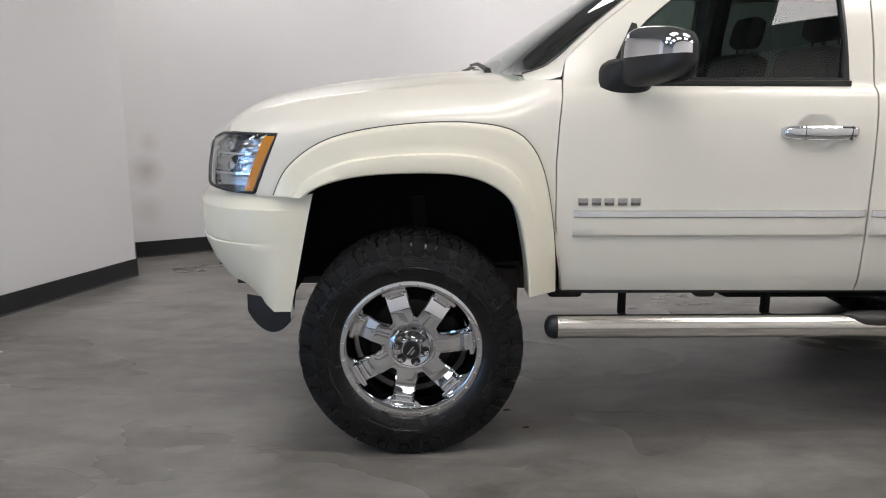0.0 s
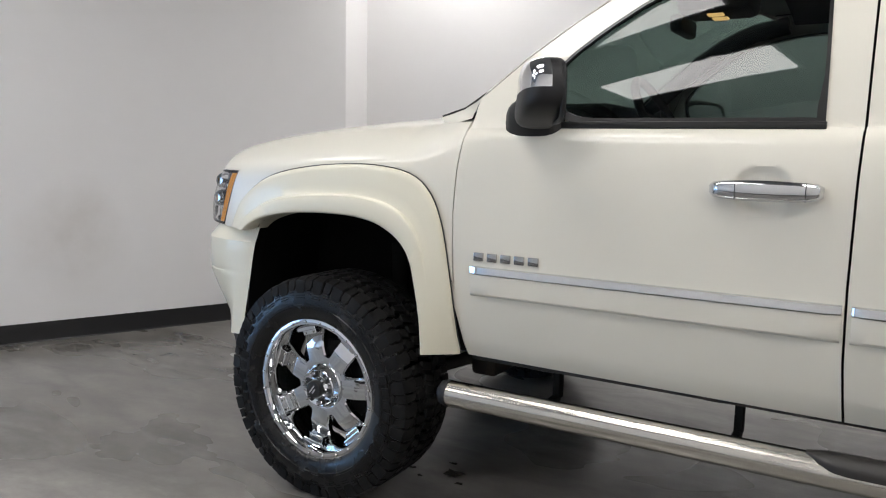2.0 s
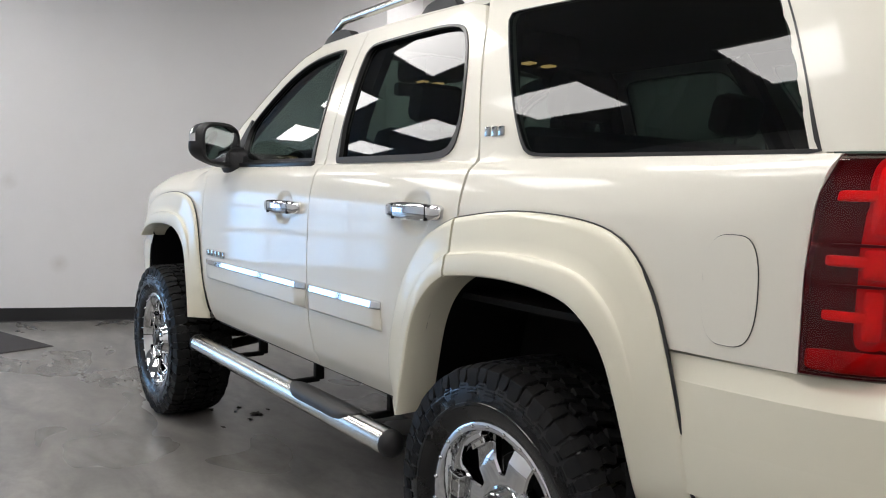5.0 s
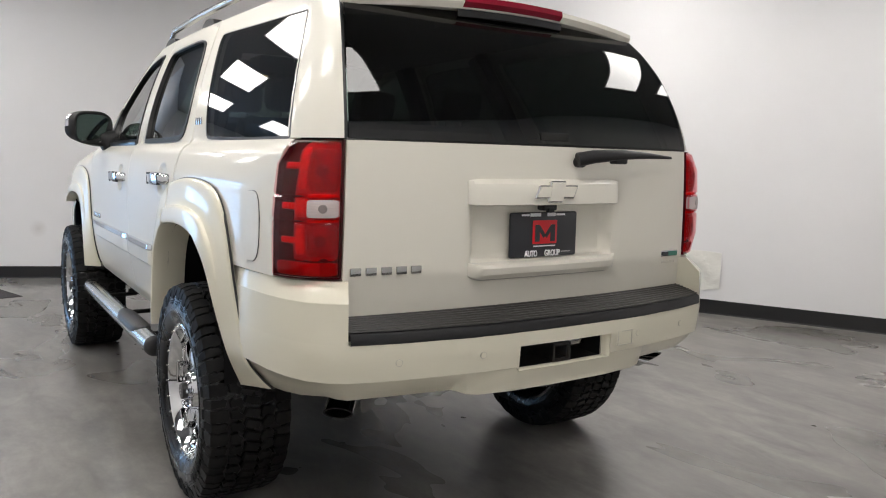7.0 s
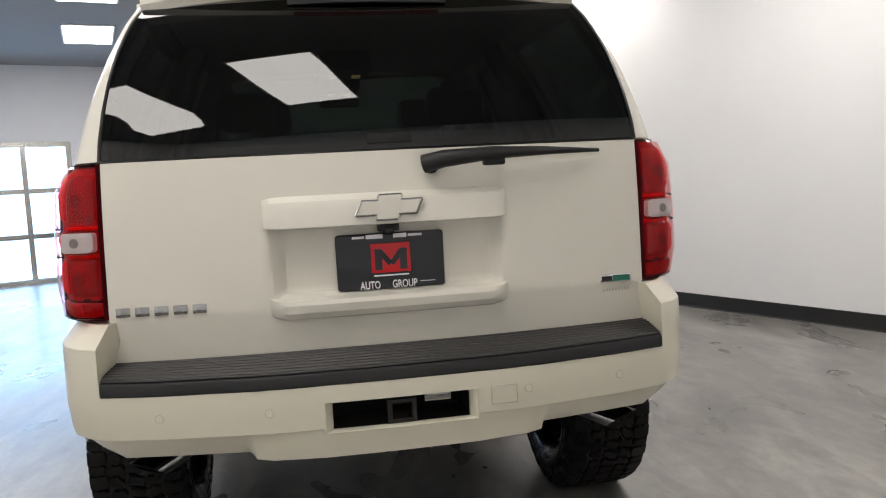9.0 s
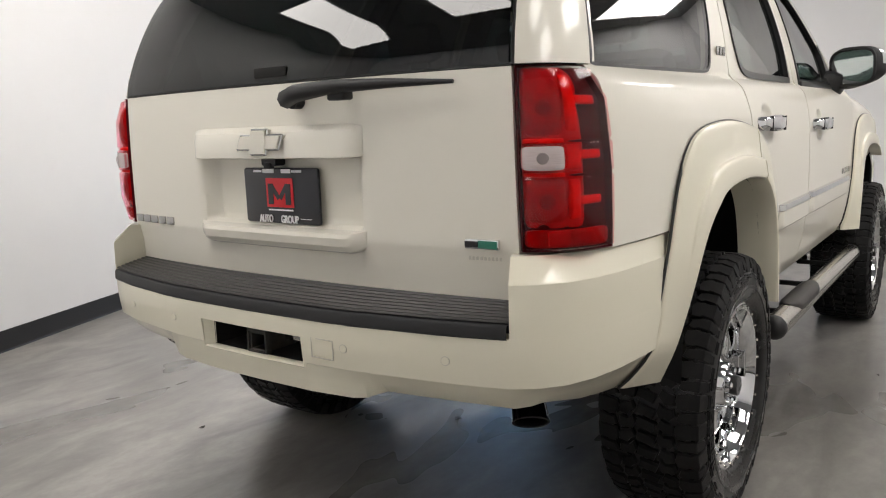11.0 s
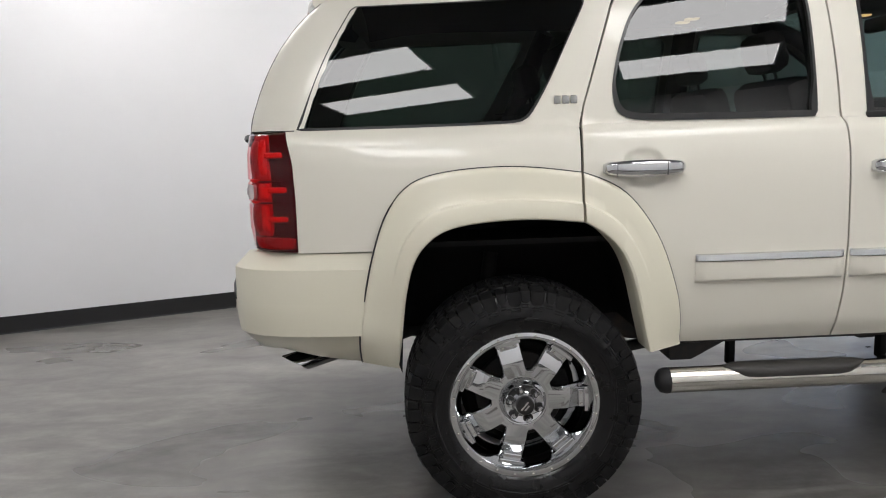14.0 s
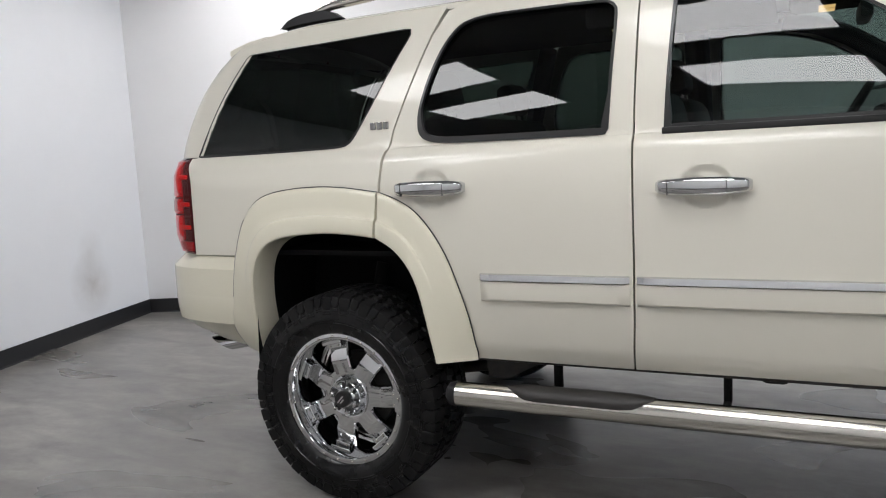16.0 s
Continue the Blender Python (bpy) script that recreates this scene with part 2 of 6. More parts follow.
def lip(bm, shift):
    """Turns the open border of a shell inwards, so that the panel has an edge of its own."""
    edges = [e for e in bm.edges if e.is_boundary]
    made = [v for v in bmesh.ops.extrude_edge_only(bm, edges=edges)["geom"] if isinstance(v, bmesh.types.BMVert)]
    bmesh.ops.translate(bm, vec=shift, verts=made)


def tube(bm, points, radius, sides=12, caps=True):
    rows = []
    pts = [Vector(p) for p in points]
    for i, p in enumerate(pts):
        d = (pts[min(i + 1, len(pts) - 1)] - pts[max(i - 1, 0)]).normalized()
        a = d.cross(Vector((0, 0, 1)))
        if a.length < 1e-3:
            a = d.cross(Vector((0, 1, 0)))
        a.normalize()
        b = d.cross(a)
        r = radius[i] if isinstance(radius, (list, tuple)) else radius
        rows.append([p + r * (math.cos(2 * math.pi * k / sides) * a + math.sin(2 * math.pi * k / sides) * b) for k in range(sides)])
    vs = grid(bm, rows, True)
    if caps:
        bm.faces.new(vs[0])
        bm.faces.new(vs[-1])
    return vs


def resample(pts, n):
    pts = [Vector(p) for p in pts]
    run = [0.0]
    for a, b in zip(pts, pts[1:]):
        run.append(run[-1] + (b - a).length)
    out = []
    for i in range(n + 1):
        s = run[-1] * i / n
        k = max(0, min(len(pts) - 2, int(np.searchsorted(run, s, side="right")) - 1))
        f = (s - run[k]) / max(run[k + 1] - run[k], 1e-9)
        out.append(pts[k].lerp(pts[k + 1], min(f, 1)))
    return out


def rounded(pts, times=2):
    """Corner cutting of an open polyline, ends kept."""
    pts = [Vector(p) for p in pts]
    for _ in range(times):
        new_pts = [pts[0]]
        for a, b in zip(pts, pts[1:]):
            new_pts += [a.lerp(b, 0.25), a.lerp(b, 0.75)]
        pts = new_pts + [pts[-1]]
    return pts


def curve_at(x, xs, ys):
    """Smooth (monotone cubic) reading of a table."""
    if x <= xs[0]:
        return ys[0]
    if x >= xs[-1]:
        return ys[-1]
    k = int(np.searchsorted(xs, x)) - 1
    k = max(0, min(k, len(xs) - 2))
    h = [xs[i + 1] - xs[i] for i in range(len(xs) - 1)]
    d = [(ys[i + 1] - ys[i]) / h[i] for i in range(len(h))]

    def slope(i):
        if i == 0:
            return d[0]
        if i == len(xs) - 1:
            return d[-1]
        if d[i - 1] * d[i] <= 0:
            return 0.0
        return 2 * d[i - 1] * d[i] / (d[i - 1] + d[i])
    t = (x - xs[k]) / h[k]
    a, b = slope(k) * h[k], slope(k + 1) * h[k]
    return (2 * t**3 - 3 * t**2 + 1) * ys[k] + (t**3 - 2 * t**2 + t) * a + (-2 * t**3 + 3 * t**2) * ys[k + 1] + (t**3 - t**2) * b

# ---- the room: walls by their floor corners ----
LA = np.array([[0.3607, -0.9327], [0.9666, 0.2562]])
CORNER_A = np.linalg.solve(LA, [4.2895, 6.3676])                                     # behind the tail, camera's side
CORNER_B = np.linalg.solve(np.array([[0.9666, 0.2562], [-0.4261, 0.9047]]), [6.3676, 3.1885])
CORNER_C = np.array([-2.36, 2.41])      # inner corner beside the slanted wall
CORNER_D = np.array([-2.13, 1.81])      # slanted wall, one end
CORNER_E = np.array([-3.61, -1.50])     # slanted wall, other end
CORNER_F = CORNER_E + 4.0 * np.array([-0.934, -0.358])
AWAY = np.array([0.358, -0.934])
reach = (4.2895 - LA[0] @ CORNER_F) / (LA[0] @ AWAY)
CORNER_G = CORNER_F + reach * AWAY


def wall(name, a, b, lo=0.0, hi=CEIL, thick=0.12, base=True):
    """A wall whose room face runs from a to b; the room lies to the left of that way."""
    a, b = Vector((*a, 0)), Vector((*b, 0))
    d = (b - a).normalized()
    out = Vector((d.y, -d.x, 0))
    m = Matrix((( d.x, out.x, 0, a.x), (d.y, out.y, 0, a.y), (0, 0, 1, 0), (0, 0, 0, 1)))
    length = (b - a).length
    bm = bmesh.new()
    box(bm, (0, 0, lo), (length, thick, hi), m=m)
    ob = tagged(obj(name, bm, WALLM, 0), "painted white plaster wall with scuffs and black base", "wall", kind="structure")
    if base and lo == 0:
        bm = bmesh.new()
        box(bm, (0.0, -0.009, 0.0), (length, -0.001, 0.135), m=m)
        # toe of the vinyl strip, flared onto the floor
        vs = [bm.verts.new(m @ Vector(p)) for p in ((0, -0.009, 0.012), (length, -0.009, 0.012), (length, -0.014, 0.001), (0, -0.014, 0.001))]
        bm.faces.new(vs)
        skirting = obj("baseboard", bm, BASEM, 0)
        tagged(skirting, "black vinyl baseboard along the white wall", "baseboard", kind="structure")
    return ob


wall("wall_left", CORNER_G, CORNER_A)
wall("wall_rear", CORNER_A, CORNER_B)
wall("wall_right", CORNER_B, CORNER_C)
wall("wall_return", CORNER_C, CORNER_D)
wall("wall_slanted", CORNER_D, CORNER_E)
ED = np.array([-0.934, -0.358])
wall("wall_front_stub", CORNER_E, CORNER_E + 0.5 * ED)
wall("wall_front_header", CORNER_E + 0.5 * ED, CORNER_E + 1.75 * ED, lo=2.08, base=False)
wall("wall_front", CORNER_E + 1.75 * ED, CORNER_F)
# room behind the doorway
INWARD = np.array([-0.358, 0.934])
wall("wall_passage_side", CORNER_E + 0.5 * ED + 1.6 * INWARD, CORNER_E + 0.5 * ED + 0.12 * INWARD)
wall("wall_passage_end", CORNER_E + 1.9 * ED + 1.6 * INWARD, CORNER_E + 0.5 * ED + 1.6 * INWARD)
wall("wall_passage_far", CORNER_E + 1.75 * ED + 0.12 * INWARD, CORNER_E + 1.75 * ED + 1.6 * INWARD)
# glazed bay opening between F and G
FG = (CORNER_G - CORNER_F) / np.linalg.norm(CORNER_G - CORNER_F)
BAY0, BAY1 = 1.1, 3.75
wall("wall_bay_near", CORNER_F, CORNER_F + BAY0 * FG)
wall("wall_bay_far", CORNER_F + BAY1 * FG, CORNER_G)
wall("wall_bay_header", CORNER_F + BAY0 * FG, CORNER_F + BAY1 * FG, lo=2.22, base=False)

bm = bmesh.new()
box(bm, (-14, -14, -0.2), (14, 14, 0.0))
tagged(obj("floor", bm, FLOORM, 0), "grey sealed concrete floor, stained and slightly glossy", "floor", kind="structure")

U = np.array([math.cos(radians(15)), math.sin(radians(15))])
V = np.array([-math.sin(radians(15)), math.cos(radians(15))])
bm = bmesh.new()
box(bm, (-10, -10, CEIL), (10, 10, CEIL + 0.15))
tagged(obj("ceiling", bm, CEILM, 0), "flat grey ceiling with recessed light panels", "ceiling", kind="structure")


def ceiling_light(u, v):
    c = u * U + v * V
    root = new("ceiling_light")
    root.matrix_basis = pose(c[0], c[1], CEIL, 0, 0, 15)
    tagged(root, "white rectangular ceiling light panel, switched on", "ceiling light", "ceiling lights")
    bm = bmesh.new()
    for lo, hi in (((-0.61, -0.305, -0.018), (0.61, -0.285, -0.001)), ((-0.61, 0.285, -0.018), (0.61, 0.305, -0.001)),
                   ((-0.61, -0.285, -0.018), (-0.59, 0.285, -0.001)), ((0.59, -0.285, -0.018), (0.61, 0.285, -0.001))):
        box(bm, lo, hi)
    part("frame", bm, WHITEM, root, smooth=0)
    bm = bmesh.new()
    box(bm, (-0.588, -0.283, -0.012), (0.588, 0.283, -0.004))
    part("diffuser", bm, PANELM, root, "glowing white diffuser", smooth=0)
    return root


# rows of panels along the car on both sides
for v, us in ((-3.0, (-5.05, -2.6, -0.2, 2.2, 4.75)), (-1.65, (-5.05, -2.6, -0.2, 2.2, 4.75)), (1.5, (2.05, 4.55)), (2.55, (-0.6, 2.05, 4.5))):
    for u in us:
        ceiling_light(u, v)

# glazed bay door: frame with panes, daylight behind it
bay = new("bay_door")
bay.matrix_basis = pose(CORNER_F[0], CORNER_F[1], 0, 0, 0, math.degrees(math.atan2(FG[1], FG[0])))
tagged(bay, "glazed bay door with pale daylight behind it", "door", kind="structure")
bm = bmesh.new()
BAY_STEP = (BAY1 - BAY0 - 0.08) / 4
for k in range(5):
    x = BAY0 + k * BAY_STEP
    box(bm, (x, -0.08, 0.0), (x + 0.08, -0.02, 2.22))
for z in (0.0, 0.71, 1.42, 2.14):
    box(bm, (BAY0, -0.075, z), (BAY1, -0.025, z + 0.08))
part("door_frame", bm, STEEL, bay, smooth=0)
for k in range(4):
    for z in (0.08, 0.79, 1.50):
        bm = bmesh.new()
        x = BAY0 + 0.08 + k * BAY_STEP
        box(bm, (x, -0.055, z), (x + BAY_STEP - 0.08, -0.045, z + 0.64))
        pane = part("pane", bm, CLEAR, bay, smooth=0)
        pane.visible_shadow = False
bm = bmesh.new()
OUT = np.array([FG[1], -FG[0]])
far = [Vector((*(CORNER_F + s * FG + 1.2 * OUT), z)) for s, z in ((-1.5, 0), (6, 0), (6, 3.2), (-1.5, 3.2))]
bm.faces.new([bm.verts.new(p) for p in far])
tagged(obj("backdrop", bm, SKYM, 0), "pale blue daylight outside the bay door", "backdrop", kind="structure")

# ---- the lifted SUV: front axle at x = 0, tail towards +x, left side at -y ----
WB = 2.946
suv = new("suv")
tagged(suv, "lifted cream-white full-size SUV on chrome wheels with off-road tyres", "car")

SIDE_Z = [0.58, 0.62, 0.70, 0.85, 1.00, 1.20, 1.30, 1.385, 1.408, 1.42, 1.435]
SIDE_Y = [0.920, 0.938, 0.972, 0.995, 1.002, 0.999, 0.992, 0.974, 0.962, 0.949, 0.928]
TRIM_X = [-0.86, -0.80, -0.70, -0.60, -0.50, -0.35, -0.1, 0.6, 2.7, 3.2, 3.5, 3.74, 3.86]
TRIM_Y = [0.34, 0.17, 0.075, 0.035, 0.016, 0.006, 0.0, 0.0, 0.0, 0.012, 0.033, 0.07, 0.12]
TOP_X = [-0.86, -0.75, -0.65, -0.5, -0.28, 0.02, 0.22, 0.40, 0.62]
TOP_Z = [1.165, 1.245, 1.308, 1.356, 1.392, 1.424, 1.44, 1.445, 1.45]


def hood_edge(x):
    return curve_at(x, TOP_X, TOP_Z)


def half(x, z):
    """Half width of the body's skin."""
    d = max(0.0, z - 1.435)
    if z < 1.435:
        y = curve_at(z, SIDE_Z, SIDE_Y)
    else:
        y = 0.928 - 0.185 * d - 0.306 * d * d - 0.10 * d * max(0.0, 1.9 - x) ** 2
    taper = curve_at(x, TRIM_X, TRIM_Y)
    if x > 1.0:
        k = min(1.0, max(0.0, (z - 1.30) / 0.135))
        taper = (1 - k) * taper + k * (0.0135 + 0.0122 * d) * max(0.0, x - 1.7) ** 2
    y -= taper
    if x < 0.62 and z < 1.46:
        d = hood_edge(x) - z
        k = min(1.0, max(0.0, (0.52 - x) / 0.20))
        if d < 0.17:
            y -= k * 0.10 * (1 - max(d, 0) / 0.17) ** 2.2
        y += k * 0.03 * max(0.0, 1 - abs(z - 1.30) / 0.1) * 0.4
    return y


def coons(bottom, right, top, left, nu, nv):
    b, t = resample(bottom, nu), resample(top, nu)
    l, r = resample(left, nv), resample(right, nv)
    rows = []
    for j in range(nv + 1):
        v = j / nv
        row = []
        for i in range(nu + 1):
            u = i / nu
            p = (1 - v) * b[i] + v * t[i] + (1 - u) * l[j] + u * r[j]
            p -= (1 - u) * (1 - v) * b[0] + u * (1 - v) * b[-1] + (1 - u) * v * t[0] + u * v * t[-1]
            row.append(p)
        rows.append(row)
    return rows


def skin(bm, rows, s, out=0.0, dents=()):
    def lay(p):
        x, z = p[0], p[1]
        y = half(x, z) + out
        for cx, cz, rx, rz, depth in dents:
            d = (abs((x - cx) / rx) ** 2.6 + abs((z - cz) / rz) ** 2.6) ** (1 / 2.6)
            if d < 1:
                y -= depth * min(1.0, (1 - d) * 3.2) ** 0.8
        return Vector((x, s * y, z))
    grid(bm, [[lay(p) for p in row] for row in rows])


def panel(name, s, patches, parent, dents=(), material=PAINT, label=""):
    bm = bmesh.new()
    for rows in patches:
        skin(bm, rows, s, 0.0, dents)
    bmesh.ops.remove_doubles(bm, verts=bm.verts, dist=0.0015)
    lip(bm, (0, -s * 0.03, 0))
    return part(name, bm, material, parent, label, 35)


def loop_of(pts, per=6):
    """Closed outline with softened corners."""
    pts = [Vector(p) for p in pts]
    for _ in range(2):
        nxt = []
        for a, b in zip(pts, pts[1:] + pts[:1]):
            nxt += [a.lerp(b, 0.2), a.lerp(b, 0.8)]
        pts = nxt
    return pts


def closed_resample(pts, n):
    return resample(list(pts) + [pts[0]], n)[:-1]


def crossing(c, p, loop):
    """Where the ray from c through p leaves a closed outline."""
    d = p - c
    best = None
    for a, b in zip(loop, loop[1:] + loop[:1]):
        e = b - a
        det = d.x * -e.y + e.x * d.y
        if abs(det) < 1e-9:
            continue
        w = a - c
        k = (w.x * -e.y + e.x * w.y) / det
        q = (d.x * w.y - d.y * w.x) / det
        if k > 0 and -1e-6 <= q <= 1 + 1e-6:
            best = k if best is None else max(best, k)
    return c + d * (best or 1.0)


def frame_ring(bm, s, inner, outer, out=0.0, steps=4, index=0):
    """Pillar ring round a window, from the window's edge to the panel's edge, corners kept."""
    c = sum(inner, Vector((0, 0))) / len(inner)
    pairs = [(p, crossing(c, p, outer)) for p in inner] + [(crossing(c, q, inner), q) for q in outer]
    pairs.sort(key=lambda pq: math.atan2(pq[0].y - c.y, pq[0].x - c.x))
    kept = [pairs[0]]
    for pq in pairs[1:]:
        if (pq[0] - kept[-1][0]).length > 0.0008:
            kept.append(pq)
        elif min((pq[1] - q).length for q in outer) < 1e-5:
            kept[-1] = pq
    rows = []
    for k in range(steps + 1):
        f = k / steps
        ring = []
        for p, q in kept:
            w = p.lerp(q, f)
            ring.append(Vector((w.x, s * (half(w.x, w.y) + out), w.y)))
        rows.append(ring)
    return grid(bm, rows, True, index)


def glass(bm, s, loop, out=-0.012, rings=9):
    c = sum(loop, Vector((0, 0))) / len(loop)
    rows = []
    for k in range(rings):
        f = 1 - k / rings
        rows.append([Vector((w.x, s * (half(w.x, w.y) + out), w.y)) for w in (c.lerp(p, f) for p in loop)])
    vs = grid(bm, rows, True)
    mid = bm.verts.new(Vector((c.x, s * (half(c.x, c.y) + out), c.y)))
    last = vs[-1]
    for i in range(len(last)):
        bm.faces.new((last[i], last[(i + 1) % len(last)], mid))


def trim_loop(bm, s, loop, width, out0, out1):
    """Black rubber between glass and pillar."""
    c = sum(loop, Vector((0, 0))) / len(loop)
    rows = []
    for off, out in ((0.0, out1), (0.0, out0), (width, out0), (width, out1 - 0.01)):
        ring = []
        n = len(loop)
        for i, p in enumerate(loop):
            t = (loop[(i + 1) % n] - loop[i - 1]).normalized()
            inward = Vector((-t.y, t.x))
            if inward.dot(c - p) < 0:
                inward = -inward
            w = p + inward * off * (0.65 + 0.95 * min(1.0, max(0.0, (1.58 - p.y) / 0.1)))
            ring.append(Vector((w.x, s * (half(w.x, w.y) + out), w.y)))
        rows.append(ring)
    grid(bm, rows, True)


# outlines in side view (x, z)
ARCH_F = [(-0.47, 1.012), (-0.42, 1.09), (-0.33, 1.15), (-0.2, 1.195), (0.0, 1.22), (0.2, 1.21), (0.34, 1.17), (0.43, 1.09), (0.48, 0.98), (0.505, 0.85), (0.52, 0.632)]
SEAM_F = [(0.592, 0.632), (0.575, 0.75), (0.553, 0.91), (0.547, 1.14), (0.556, 1.29), (0.566, 1.38), (0.572, 1.45)]
SEAM_B = [(1.780, 0.625), (1.768, 0.80), (1.764, 1.00), (1.766, 1.30), (1.770, 1.435)]
ARCH_RD = [(2.43, 0.625), (2.45, 0.78), (2.50, 0.92), (2.57, 1.04), (2.65, 1.11), (2.727, 1.16), (2.728, 1.27), (2.724, 1.38), (2.718, 1.435)]
ARCH_Q = [(2.735, 1.165), (2.9, 1.19), (3.05, 1.19), (3.2, 1.175), (3.29, 1.13), (3.36, 1.06), (3.40, 1.012), (3.74, 1.006)]
WIN_F = loop_of([(0.885, 1.437), (1.28, 1.437), (1.63, 1.437), (1.674, 1.437), (1.673, 1.48), (1.668, 1.65), (1.657, 1.88), (1.655, 1.918), (1.60, 1.925), (1.42, 1.918), (1.28, 1.895), (1.14, 1.845), (1.0, 1.752), (0.90, 1.672), (0.855, 1.62)])
WIN_R = loop_of([(1.855, 1.50), (1.858, 1.437), (1.90, 1.437), (2.2, 1.437), (2.52, 1.44), (2.59, 1.47), (2.60, 1.56), (2.565, 1.70), (2.515, 1.82), (2.455, 1.895), (2.36, 1.918), (2.1, 1.917), (1.93, 1.913), (1.875, 1.908), (1.846, 1.885), (1.843, 1.83), (1.85, 1.65)])
WIN_Q = loop_of([(2.955, 1.443), (3.3, 1.438), (3.720, 1.4375), (3.733, 1.4375), (3.729, 1.448), (3.648, 1.653), (3.600, 1.753), (3.532, 1.870), (3.523, 1.886), (3.500, 1.887), (3.1, 1.893), (2.70, 1.905), (2.672, 1.903), (2.664, 1.885), (2.745, 1.735), (2.825, 1.58), (2.889, 1.475), (2.915, 1.452)])


def v2(pts):
    return [Vector(p) for p in pts]


UP_F = v2([(0.575, 1.425), (0.59, 1.53), (0.74, 1.665), (0.90, 1.785), (1.04, 1.878), (1.18, 1.945), (1.34, 1.975), (1.6, 1.985), (1.768, 1.985), (1.768, 1.425)])
UP_R = v2([(1.775, 1.425), (1.775, 1.985), (2.1, 1.99), (2.40, 1.985), (2.515, 1.955), (2.57, 1.86), (2.64, 1.67), (2.70, 1.50), (2.715, 1.425)])
UP_Q = v2([(2.724, 1.425), (2.706, 1.50), (2.646, 1.675), (2.575, 1.87), (2.52, 1.985), (3.1, 1.985), (3.49, 1.955), (3.531, 1.886), (3.607, 1.753), (3.656, 1.653), (3.745, 1.425)])
WIN_F, WIN_R, WIN_Q = closed_resample(WIN_F, 96), closed_resample(WIN_R, 96), closed_resample(WIN_Q, 96)


def frame_from(s, inner, outer, name, parent):
    bm = bmesh.new()
    frame_ring(bm, s, inner, outer, -0.002)
    lip(bm, (0, -s * 0.03, 0))
    return part(name, bm, PAINT, parent, "", 35)


def bars(bm, s, x0, x1, z0, z1, n, out, gap=0.28):
    w = (x1 - x0) / n
    for i in range(n):
        a, b = x0 + i * w, x0 + (i + 1 - gap) * w
        y = half((a + b) / 2, (z0 + z1) / 2)
        box(bm, (a, s * (y + 0.0), z0), (b, s * (y + out), z1), 0.0012)


def handle_set(s, x0, x1, z, parent):
    """Chrome pull over a dished cup."""
    xm = (x0 + x1) / 2
    bm = bmesh.new()
    rows = []
    for i in range(21):
        f = i / 20
        x = x0 + (x1 - x0) * f
        y = half(x, z)
        swell = math.sin(math.pi * f) ** 0.35 if 0 < f < 1 else 0.0
        hh = 0.015 + 0.014 * swell
        reach_ = 0.012 + 0.035 * swell
        rows.append([(x, s * (y + reach_ + a), z + b) for a, b in
                     ((-0.012, hh), (-0.003, hh * 0.98), (0.003, hh * 0.72), (0.0045, hh * 0.62), (0.0035, 0.0), (0.0035, -hh * 0.55), (0.001, -hh * 0.68), (-0.006, -hh * 0.97), (-0.014, -hh))])
    vs = grid(bm, rows)
    lip(bm, (0, -s * 0.022, 0))
    h = part("door_handle", bm, CHROME, parent, "chrome pull handle", 60)
    for xk, reach_ in ((x0 + 0.25 * (x1 - x0), 0.0427), (x0 + 0.86 * (x1 - x0), 0.0384)):
        bm = bmesh.new()
        y = half(xk, z)
        box(bm, (xk - 0.0008, s * (y + 0.028), z - 0.0255), (xk + 0.0008, s * (y + reach_ + 0.005), z + 0.0255))
        part("handle_joint", bm, TRIM, parent, smooth=0)
    return h


def moulding(s, x0, x1, parent):
    """Painted side moulding with a chrome strip along its top."""
    def run(z0, z1, out, prof, ends=0.012):
        bm = bmesh.new()
        rows = []
        for i in range(25):
            f = i / 24
            x = x0 + (x1 - x0) * f
            e = min(1.0, min(x - x0, x1 - x) / ends + 0.25)
            rows.append([Vector((x, s * (half(x, z0 + (z1 - z0) * a) + o * out * e), z0 + (z1 - z0) * a)) for a, o in prof])
        grid(bm, rows)
        lip(bm, (0, -s * 0.01, 0))
        return bm
    part("moulding", run(0.858, 0.934, 0.017, ((0, 0), (0.04, 0.6), (0.14, 1), (0.6, 1.0), (1, 0.9))), PAINT, parent, "cream side moulding", 40)
    part("chrome_strip", run(0.936, 0.962, 0.019, ((0, 0.8), (0.08, 1.05), (0.9, 0.80), (1, 0.1))), CHROME, parent, "chrome strip", 50)


